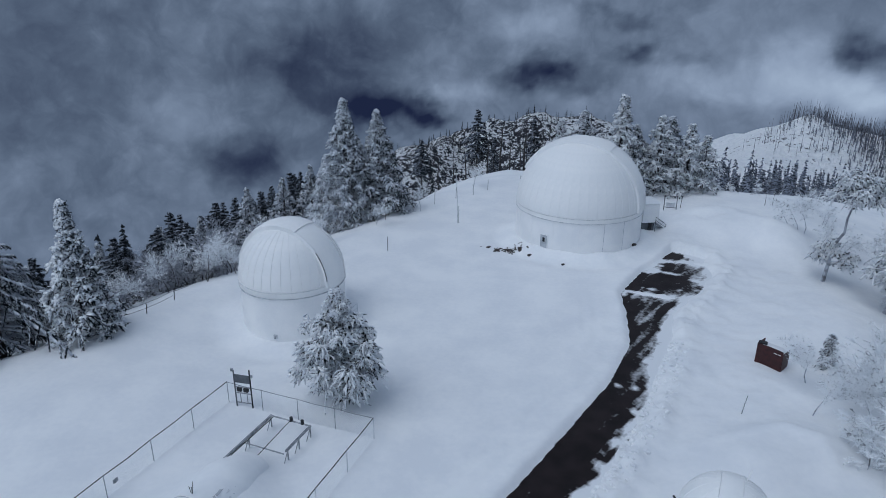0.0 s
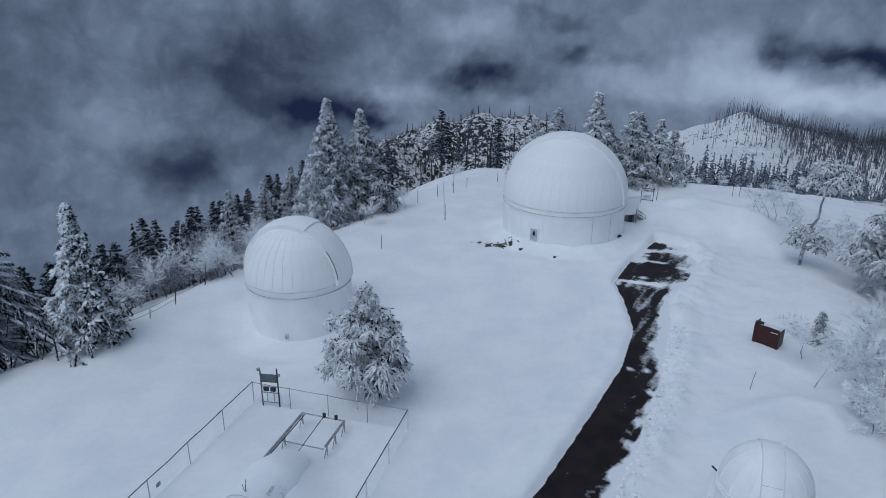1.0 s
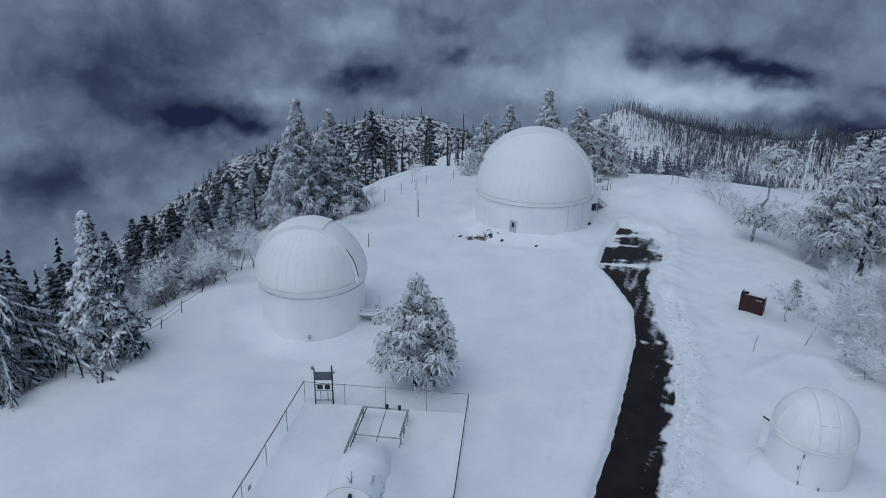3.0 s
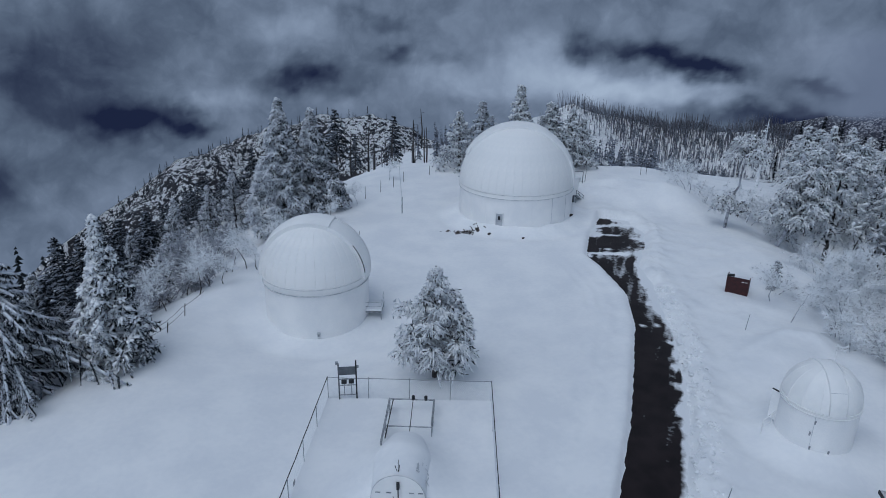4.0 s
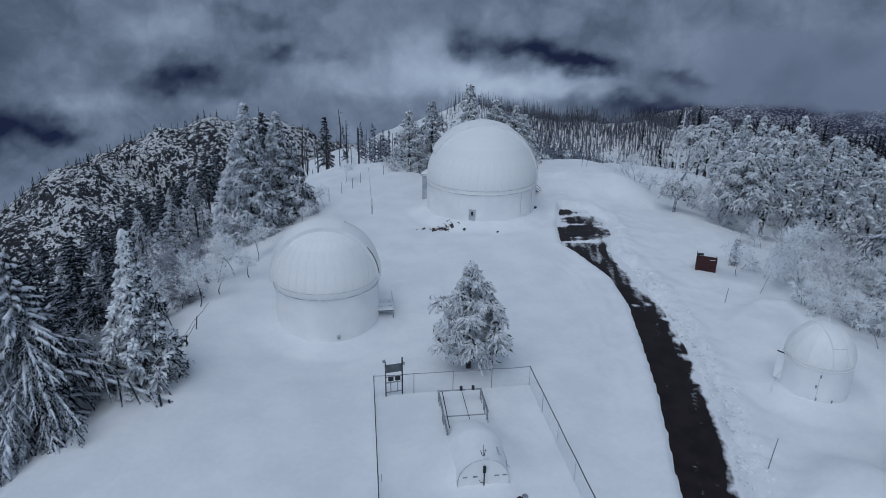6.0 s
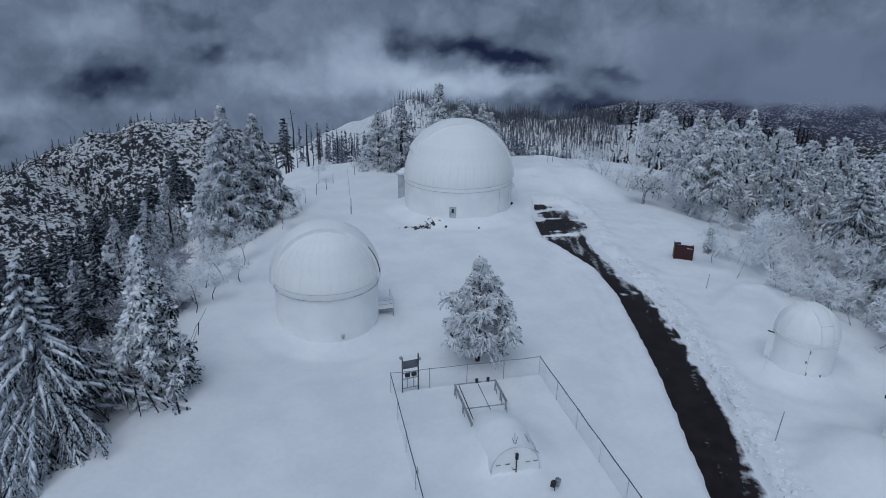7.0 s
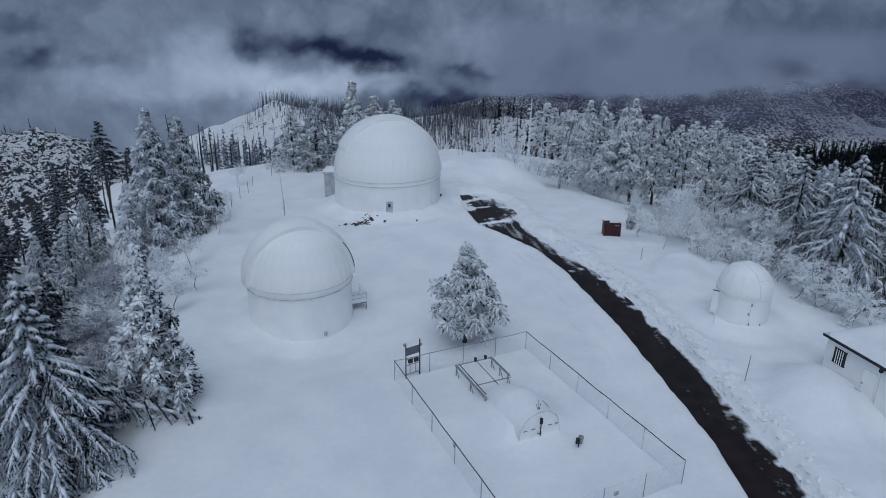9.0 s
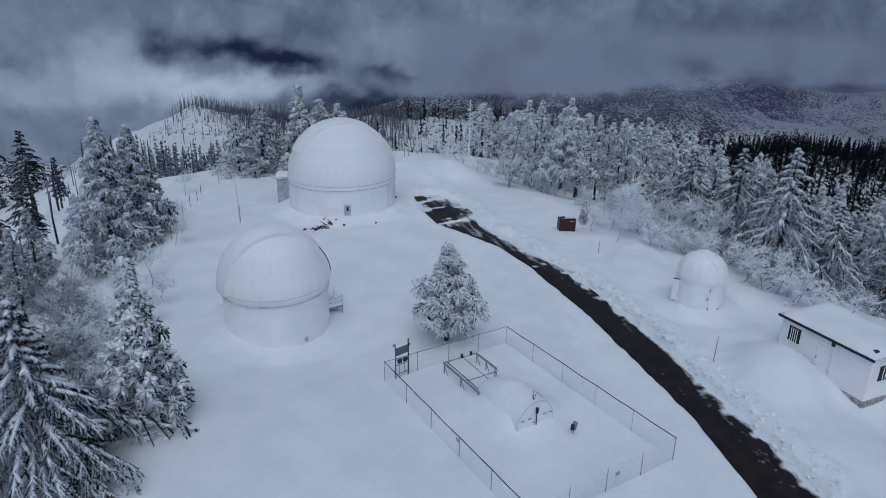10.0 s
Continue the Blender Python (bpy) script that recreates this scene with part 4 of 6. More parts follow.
fence_run(CORNERS[0], CORNERS[1], 4, False, STEEL)
fence_run(CORNERS[1], CORNERS[2], 5, True, TRIM)
fence_run(CORNERS[2], CORNERS[3], 4, False, STEEL)
fence_run(CORNERS[3], CORNERS[0], 5, True, STEEL)
for px, py, yaw, mat in ((-15.1, 21.5, -21, CONCRETE), (-18.35, 30.8, 67, STEEL)):
    part("sign_plate", Shape().box((0.34, 0.03, 0.26), pose(px + 12.5, py - 30, 1.1, 0, 0, yaw)), mat, fence, "small weathered plate")

rack = thing("instrument_rack", pose(-13.5, 39.5, 0.2, 0, 0, -13), "upright steel instrument rack with grey panel in snow", "rack")
for px in (-0.6, 0.6):
    part("post", Shape().tube([(px, 0, -0.3), (px, 0, 2.75 + (0.2 if px > 0 else 0))], 0.05, 8), DARK if px > 0 else SLATE, rack)
part("panel", Shape().box((1.15, 0.06, 0.62), pose(0, 0.02, 2.15)), SLATE, rack, "slate grey equipment panel")
for z in (1.5, 1.02, 0.25):
    part("crossbar", Shape().tube([(-0.6, 0, z), (0.6, 0, z)], 0.04), STEEL, rack)
for px in (-0.24, 0.26):
    part("junction_box", Shape().box((0.36, 0.16, 0.3), pose(px, -0.06, 1.36)), DARK, rack, "small dark box")
    part("conduit", Shape().tube([(px, 0, 1.2), (px, 0, 0.2)], 0.03), STEEL, rack)
part("lamp_head", Shape().box((0.2, 0.14, 0.2), pose(-0.7, 0, 2.8)), STEEL, rack)
part("lamp_head", Shape().box((0.14, 0.12, 0.18), pose(0.72, 0, 2.45)), STEEL, rack)

YARD = pose(-13.1, 28.2, 0.5, 0, 0, -21.7)   # the yard's axes: y along its length
frame_ob = thing("roll_off_frame", pose(-13.2, 28.1, 0.2, 0, 0, -21.7), "low steel rail frame of a roll-off shelter", "frame")
for px, y0, y1 in ((-1.45, 4.5, 9.4), (1.55, 6.6, 9.4)):
    part("rail", Shape().box((0.12, y1 - y0, 0.14), pose(px, (y0 + y1) / 2, 0.75)), STEEL, frame_ob)
    for py in (y0 + 0.2, (y0 + y1) / 2, y1 - 0.1):
        part("leg", Shape().tube([(px, py, -0.5), (px, py, 0.7)], 0.045), STEEL, frame_ob)
        part("brace", Shape().tube([(px, py - 0.5, -0.1), (px, py, 0.65)], 0.03), STEEL, frame_ob)
part("crossbar", Shape().tube([(-1.45, 9.3, 0.8), (1.55, 9.3, 0.8)], 0.05), STEEL, frame_ob)
part("crossbar", Shape().tube([(-1.45, 6.4, 0.70), (1.55, 6.4, 0.70)], 0.04), STEEL, frame_ob)
part("push_rod", Shape().tube([(0.15, 9.3, 0.9), (0.2, 5.6, 0.75)], 0.025), DARK, frame_ob)
part("inner_rail", Shape().tube([(-1.2, 9.2, 0.8), (-1.25, 5.0, 0.8)], 0.035), DARK, frame_ob)
for px in (0.15, 1.0):
    part("pulley", Shape().tube([(px, 9.3, 0.8), (px, 9.3, 1.08)], 0.11, 10), DARK, frame_ob, "small dark pulley housing")

arch = thing("arched_shelter", YARD, "white barrel-roofed shelter buried under smooth snow", "shelter")
ring = [(1.5 * math.cos(math.pi * i / 20), 1.75 * math.sin(math.pi * i / 20) ** 0.85) for i in range(21)]
outline = [(1.5, -0.6)] + ring + [(-1.5, -0.6)]
n_o = len(outline)
part("gable", Shape().add([(x, -0.04, z) for x, z in outline] + [(x, 0.10, z) for x, z in outline],
     [tuple(range(n_o)), tuple(range(2 * n_o - 1, n_o - 1, -1))] + [(i, n_o + i, n_o + (i + 1) % n_o, (i + 1) % n_o) for i in range(n_o)]), PAINT, arch, "white gable end panel")
for k, w in (("edge_trim", 0.05),):
    part(k, Shape().tube([(x * 1.01, -0.06, z * 1.01) for x, z in ring], 0.018, 6), TRIM, arch, "thin grey trim")
roof = Shape()
secs = []
for j in range(15):
    s = j / 14
    y = 0.05 + 5.2 * s
    k = (1.03 + 0.05 * math.sin(3.1 * s)) * (1 - 0.75 * max(0, s - 0.5) ** 1.2 * 1.6)
    secs += [(x * (k + 0.25 * s), y, z * k * 1.05 - 0.12) for x, z in ring]
roof.add(secs, [(j * 21 + i, j * 21 + i + 1, j * 21 + i + 22, j * 21 + i + 21) for j in range(14) for i in range(20)])
part("roof_snow", roof, SNOW, arch, "smooth snow over the barrel roof", 180)
part("latch_pole", Shape().tube([(0.02, -0.12, -0.3), (0.02, -0.12, 1.15)], 0.035), DARK, arch, "dark upright pole")
part("latch_head", Shape().box((0.16, 0.14, 0.42), pose(0.02, -0.14, 1.15)), DARK, arch)
part("latch_hook", Shape().tube([(0.0, -0.14, 0.2), (-0.22, -0.14, 0.28), (-0.26, -0.14, 0.42)], 0.02), DARK, arch)
for px in (-1.1, -0.5, 0.75, 1.25):
    part("hinge", Shape().box((0.28, 0.05, 0.05), pose(px, -0.07, 0.62)), STEEL, arch)
for dx, dy in ((-0.35, 0.1), (0.0, 0.5), (0.2, -0.2)):
    part("aerial", Shape().tube([(0.0, 0.25, 1.6), (dx * 0.5, 0.25 + dy * 0.3, 2.45 - abs(dx) * 0.8)], 0.018, 5), DARK, arch)
rr = random.Random(3)
for i in range(16):
    a = rr.uniform(0.35, 0.95)
    sx = 1.5 * 1.13 * math.cos(a)
    part("bare_patch", Shape().box((rr.uniform(0.08, 0.24), rr.uniform(0.1, 0.4), 0.02), pose(sx, rr.uniform(0.5, 2.2), 1.75 * 1.11 * math.sin(a) ** 0.85 - 0.12, 0, 90 - math.degrees(a) - 10, rr.uniform(-30, 30)), 0.008), TRIM, arch, "roof showing through the snow")

gauge = thing("rain_gauge", pose(-12.0, 25.9, 0.15, 0, 0, 25), "small dark rain gauge pair on stakes in snow", "gauge")
part("stake", Shape().tube([(0, 0, -0.4), (0, 0, 0.5)], 0.03), DARK, gauge)
part("bucket", Shape().lathe([(0.02, 0.3), (0.16, 0.3), (0.18, 0.75), (0.15, 0.78), (0.02, 0.74)], 14, m=pose(0.18, 0, 0, 8, 0, 0)), STEEL, gauge, "grey bucket")
part("box", Shape().box((0.32, 0.26, 0.34), pose(-0.18, 0.05, 0.62, 0, 12, 0)), DARK, gauge)

# ---- shed by the road ----
shed = thing("shed", pose(5.85, 11.0, 0, 0, 0, 60.2), "white flat-roofed shed with barred window and snowy roof", "shed")
# x along the long wall, -y into the building, +y facing the road
SL, SD, SE = 7.9, 5.0, 3.0
part("wall", Shape().box((SL, SD, SE + 0.6), pose(SL / 2, -SD / 2, SE / 2 - 0.3), 0.03), WALL, shed, "white rendered wall")
part("foundation", Shape().box((SL + 0.06, SD + 0.06, 1.6), pose(SL / 2, -SD / 2, -1.35), 0.03), CONCRETE, shed, "stained concrete foundation")
part("roof", Shape().box((SL + 0.5, SD + 0.5, 0.14), pose(SL / 2, -SD / 2, SE + 0.07), 0.03), TRIM, shed)
part("fascia", Shape().box((SL + 0.55, 0.06, 0.2), pose(SL / 2, 0.27, SE + 0.02)), DARK, shed, "dark eaves gutter")
snow = Shape()
cols, rws = 18, 12
sp = []
for i in range(cols + 1):
    for j in range(rws + 1):
        u, v = i / cols, j / rws
        edge = min(u, 1 - u, v, 1 - v)
        sp.append((-0.2 + u * (SL + 0.4), 0.2 - v * (SD + 0.4), SE + 0.14 + (0.5 + 0.1 * math.sin(5 * u + 3 * v)) * min(1, (edge / 0.14)) ** 0.6))
snow.add(sp, [(i * (rws + 1) + j, i * (rws + 1) + j + 1, (i + 1) * (rws + 1) + j + 1, (i + 1) * (rws + 1) + j) for i in range(cols) for j in range(rws)])
part("roof_snow", snow, SNOW, shed, "thick rounded snow on the roof", 180)


def barred_window(parent, m, w, h, bars):
    win = part("window", Shape().box((w, 0.06, h)), GLASS, parent, "dark barred window")
    win.matrix_local = m
    part("window_frame", Shape().box((w + 0.16, 0.10, 0.08), pose(0, 0.02, h / 2)).box((w + 0.16, 0.10, 0.08), pose(0, 0.02, -h / 2)).box((0.08, 0.10, h), pose(-w / 2, 0.02, 0)).box((0.08, 0.10, h), pose(w / 2, 0.02, 0)), DARK, win)
    for i in range(bars):
        part("bar", Shape().box((0.05, 0.05, h), pose(-w / 2 + w * (i + 1) / (bars + 1), 0.08, 0)), PAINT, win, "white bar")


barred_window(shed, pose(6.55, 0.02, 1.85), 0.95, 1.15, 4)
barred_window(shed, pose(-0.02, -1.7, 1.6, 0, 0, 90), 1.2, 1.1, 3)
sd = part("door", Shape().box((1.0, 0.06, 2.2), pose(3.9, 0.02, 1.0)), WALL, shed, "plain white door")
part("door_frame", Shape().box((0.05, 0.10, 2.3), pose(3.36, 0.02, 1.0)).box((0.05, 0.10, 2.3), pose(4.44, 0.02, 1.0)).box((1.12, 0.10, 0.05), pose(3.9, 0.02, 2.15)), WALL, sd)
part("door_knob", Shape().box((0.08, 0.1, 0.16), pose(4.3, 0.07, 1.0)), STEEL, sd)
lamp = part("wall_lamp", Shape().box((0.22, 0.2, 0.4), pose(3.1, 0.12, 2.75)), DARK, shed, "dark wall lamp under the eaves")
part("drainpipe", Shape().tube([(3.1, 0.06, 2.6), (3.1, 0.06, 0.0)], 0.03), TRIM, shed)
part("roof_vent", Shape().box((0.5, 0.4, 0.35), pose(0.4, -0.5, SE + 0.35)), DARK, shed, "dark roof vent")
for px in (4.6, 5.4):
    part("rail_post", Shape().tube([(px, 1.1, -0.4), (px, 1.1, 1.0)], 0.025), STEEL, shed)
part("handrail", Shape().tube([(3.4, 1.1, 0.95), (5.4, 1.1, 1.0)], 0.025), STEEL, shed)

# ---- small things on the snow ----
bin_ob = thing("metal_bin", pose(25.35, 45.45, ground_z(25.2, 45.3), 0, 0, -49), "dark red steel bin half buried in snow", "bin")
fr = []
for i in range(9):
    u = i / 8
    fr.append((-0.98 + 1.96 * u, 0.10 * math.sin(math.pi * u)))
panel = Shape()
pv = [(x, y - 0.03, z) for x, y in fr for z in (-0.4, 1.62)] + [(x, y + 0.05, z) for x, y in fr for z in (-0.4, 1.62)]
pf = [(2 * i, 2 * i + 2, 2 * i + 3, 2 * i + 1) for i in range(8)] + [(18 + 2 * i, 18 + 2 * i + 1, 18 + 2 * i + 3, 18 + 2 * i + 2) for i in range(8)]
pf += [(2 * i + 1, 2 * i + 3, 2 * i + 21, 2 * i + 19) for i in range(8)] + [(0, 1, 19, 18), (16, 34, 35, 17)]
part("front_panel", panel.add(pv, pf), RED, bin_ob)
part("side_panel", Shape().box((0.07, 1.2, 2.1), pose(-0.98, 0.6, 0.62)), RED, bin_ob)
part("side_panel", Shape().box((0.07, 1.2, 1.8), pose(0.98, 0.6, 0.5)), RED, bin_ob)
part("lid_roll", Shape().tube([(-1.0, 0.15, 1.72), (-0.4, 0.3, 1.74)], 0.14, 8), DARK, bin_ob, "dark rolled lid edge")
part("snow_fill", Shape().box((1.9, 1.15, 1.3), pose(0, 0.65, 0.78), 0.2), SNOW, bin_ob, "snow filling the bin", 80)
for px in (0.42, 0.72):
    part("label_bar", Shape().box((0.24, 0.01, 0.06), pose(px, -0.005, 1.3)), PAINT, bin_ob, "plain pale mark")

mast = thing("mast", pose(1.9, 79.3, ground_z(1.9, 79.3)), "thin frosted weather mast on snow", "mast")
part("pole", Shape().tube([(0, 0, -0.4), (-0.06, 0, 3.0), (-0.28, 0.05, 6.3)], [0.06, 0.05, 0.03], 8), TRIM, mast)
part("guard_post", Shape().tube([(0.12, 0.05, -0.4), (0.10, 0.05, 2.2)], 0.035), STEEL, mast)
part("sensor", Shape().box((0.5, 0.14, 0.14), pose(-0.28, 0.05, 6.3)), PAINT, mast)
for (px, py, hi, lean, mat) in ((-6.0, 69.1, 1.6, 0.02, DARK), (-7.2, 80.1, 1.8, 0.05, DARK), (-3.9, 84.3, 1.7, -0.03, DARK), (-1.1, 87.1, 1.8, 0.02, DARK),
                                (1.8, 89.9, 1.7, 0.04, DARK), (4.3, 91.9, 1.6, -0.03, DARK), (6.5, 94.3, 1.5, 0.02, DARK), (11.5, 97.0, 1.4, 0.02, DARK),
                                (20.8, 39.2, 1.5, 0.15, STEEL), (2.55, 21.1, 2.2, 0.18, STEEL), (30.3, 82.0, 1.6, 0.08, DARK), (44.5, 87.0, 1.8, 0.03, DARK), (43.6, 87.2, 1.8, 0.0, DARK)):
    z = ground_z(px, py)
    st = thing("marker_stake", pose(px, py, z), "thin dark marker stake leaning in snow", "stake", "marker stakes")
    part("shaft", Shape().tube([(0, 0, -0.3), (lean * hi * 0.5, 0, hi * 0.5), (lean * hi, 0, hi)], [0.035, 0.032, 0.028], 6), mat, st)
    part("snow_cap", Shape().lathe([(0.0, hi - 0.02), (0.05, hi), (0.04, hi + 0.06), (0.0, hi + 0.09)], 8, m=pose(lean * hi, 0, 0)), SNOW, st)

# old rail fence at the western drop
west_fence = thing("rail_fence", pose(-24.3, 54, 0), "old dark rail fence along the drop", "fence")
wf = [(-27.4, 50.2), (-25.6, 52.3), (-24.3, 55.2), (-22.6, 58.4)]
for (ax, ay), (bx, by) in zip(wf, wf[1:]):
    za, zb = ground_z(ax, ay), ground_z(bx, by)
    part("post", Shape().tube([(ax + 24.3, ay - 54, za - 0.4), (ax + 24.5, ay - 54.1, za + 0.95 + 0.3 * math.sin(ay * 3))], 0.04, 7), BURNT, west_fence)
    for z in (0.45, 0.9) if ay < 54 else (0.8,):
        part("rail", Shape().tube([(ax + 24.3, ay - 54, za + z), ((ax + bx) / 2 + 24.3, (ay + by) / 2 - 54, (za + zb) / 2 + z - 0.06), (bx + 24.3, by - 54, zb + z)], 0.018, 5), BURNT, west_fence)

debris = Shape()
for i in range(90):
    a, r = rr.uniform(0, 6.28), abs(rr.gauss(0, 0.8))
    px, py = 7.4 + 1.9 * r * math.cos(a), 70.6 + 0.8 * r * math.sin(a)
    s = rr.uniform(0.04, 0.24) * (1.5 if i % 9 == 0 else 0.8)
    debris.box((s * 1.8, s, s * 0.4), pose(px, py, ground_z(px, py) + 0.03, rr.uniform(-30, 30), rr.uniform(-30, 30), rr.uniform(0, 180)))
tagged(part("rubble", debris, EARTH), "dark frozen clods scattered on the snow by the dome", "rubble", kind="stuff")
for px, py, s in ((9.6, 68.6, 0.32), (21.4, 70.2, 0.4), (12.9, 66.2, 0.25)):
    lump = Shape().box((s * 1.5, s * 0.7, s * 0.6), pose(px, py, ground_z(px, py) + s * 0.2, 12, 8, 35))
    tagged(part("clod", lump, EARTH), "dark frozen clod lying on snow", "clod", "clods on the snow")


# chunks of snow thrown up by the plough along the eastern edge of the road
def plough_chunks(n=1100):
    q = np.random.RandomState(21)
    pts = np.array(ROAD_EAST[4:-2])
    seg = np.linalg.norm(np.diff(pts, axis=0), axis=1)
    s, cum = q.rand(n) * seg.sum(), np.concatenate([[0], np.cumsum(seg)])
    k = np.clip(np.searchsorted(cum, s) - 1, 0, len(seg) - 1)
    d = np.diff(pts, axis=0)[k] / seg[k][:, None]
    off = 0.1 + 1.7 * q.rand(n) ** 1.7
    x = np.interp(s, cum, pts[:, 0]) - d[:, 1] * off
    y = np.interp(s, cum, pts[:, 1]) + d[:, 0] * off
    r = 0.05 + 0.15 * q.rand(n) ** 2.5
    z = land(x, y) + 0.15 * r
    lon, lat = np.meshgrid(np.arange(6) * math.pi / 3, np.radians([-30, 35]))
    ball = np.concatenate([np.stack([np.cos(lat) * np.cos(lon), np.cos(lat) * np.sin(lon), np.sin(lat)], -1).reshape(-1, 3), [[0, 0, -0.9], [0, 0, 0.9]]])
    f = np.array([t for i in range(6) for t in ((i, (i + 1) % 6, 6 + (i + 1) % 6), (i, 6 + (i + 1) % 6, 6 + i), (12, (i + 1) % 6, i), (13, 6 + i, 6 + (i + 1) % 6))])
    v = np.stack([x, y, z], 1)[:, None] + ball[None] * r[:, None, None] * (0.65 + 0.7 * q.rand(n, 14, 1)) * np.array([1.2, 1.2, 0.8])
    return v.reshape(-1, 3), (f[None] + 14 * np.arange(n)[:, None, None]).reshape(-1, 3)


tagged(new("snow_chunks", array_mesh("snow_chunks", *plough_chunks(), SNOW, False)), "small broken chunks of ploughed snow beside the road", "snow chunks", kind="stuff")


# ---- trees ----
def fingers(starts, ways, lengths, sags, radii, segs):
    """Twigs thick with snow: drooping three-sided fingers with a ridge on top, as points and triangles."""
    n = len(starts)
    side = unit(np.cross(ways, np.array([0, 0, 1.0])) + 1e-6)
    rings = []
    for i in range(segs + 1):
        t = i / segs
        p = starts + ways * (lengths * t)[:, None]
        p[:, 2] -= sags * lengths * t * t
        tang = ways.copy()
        tang[:, 2] -= 2 * sags * t
        up = unit(np.cross(side, unit(tang)))
        r = (radii * (1.0 if i == 0 else 1.2 if i < segs else 0.55))[:, None]
        rings += [p + up * r * 0.9, p + side * r - up * r * 0.5, p - side * r - up * r * 0.5]
    v = np.stack(rings, 1).reshape(-1, 3)
    f = np.array([(i * 3 + a, i * 3 + b, i * 3 + 3 + b) for i in range(segs) for a, b in ((0, 1), (1, 2), (2, 0))]
                 + [(i * 3 + a, i * 3 + 3 + b, i * 3 + 3 + a) for i in range(segs) for a, b in ((0, 1), (1, 2), (2, 0))] + [(segs * 3, segs * 3 + 1, segs * 3 + 2)])
    return v, (f[None] + 3 * (segs + 1) * np.arange(n)[:, None, None]).reshape(-1, 3)


def unit(a):
    return a / np.maximum(np.linalg.norm(a, axis=-1, keepdims=True), 1e-9)


def cones(base, way, length, radius):
    """Short twigs: three-sided points, as vertices and triangles."""
    side = unit(np.cross(way, np.array([0.03, 0.02, 1.0])) + 1e-6)
    up = np.cross(side, way)
    r = radius[:, None]
    v = np.stack([base + up * r, base + side * r * 0.87 - up * r * 0.5, base - side * r * 0.87 - up * r * 0.5, base + way * length[:, None]], 1)
    f = np.array([(0, 1, 3), (1, 2, 3), (2, 0, 3)])
    return v.reshape(-1, 3), (f[None] + 4 * np.arange(len(base))[:, None, None]).reshape(-1, 3)


def lumps_of_snow(centre, way, longs, wides, g):
    """Uneven pads of snow lying along a twig."""
    lon, lat = np.meshgrid(np.arange(6) * math.pi / 3, np.radians([-25, 35]))
    ball = np.concatenate([np.stack([np.cos(lat) * np.cos(lon), np.cos(lat) * np.sin(lon), np.sin(lat)], -1).reshape(-1, 3), [[0, 0, -0.7], [0, 0, 0.9]]])
    f = np.array([t for i in range(6) for t in ((i, (i + 1) % 6, 6 + (i + 1) % 6), (i, 6 + (i + 1) % 6, 6 + i), (12, (i + 1) % 6, i), (13, 6 + i, 6 + (i + 1) % 6))])
    n = len(centre)
    side = unit(np.cross(way, np.array([0.03, 0.02, 1.0])) + 1e-6)
    up = np.cross(side, way)
    b = ball[None] * (0.7 + 0.6 * g.rand(n, 14, 1))
    v = centre[:, None] + b[..., :1] * (way * longs[:, None])[:, None] + b[..., 1:2] * (side * wides[:, None])[:, None] + b[..., 2:] * (up * wides[:, None] * 0.62)[:, None]
    return v.reshape(-1, 3), (f[None] + 14 * np.arange(n)[:, None, None]).reshape(-1, 3)


def gather(pieces):
    """Joins (points, triangles) pairs."""
    k, V, F = 0, [], []
    for v, f in pieces:
        V.append(v), F.append(f + k)
        k += len(v)
    return np.concatenate(V), np.concatenate(F)


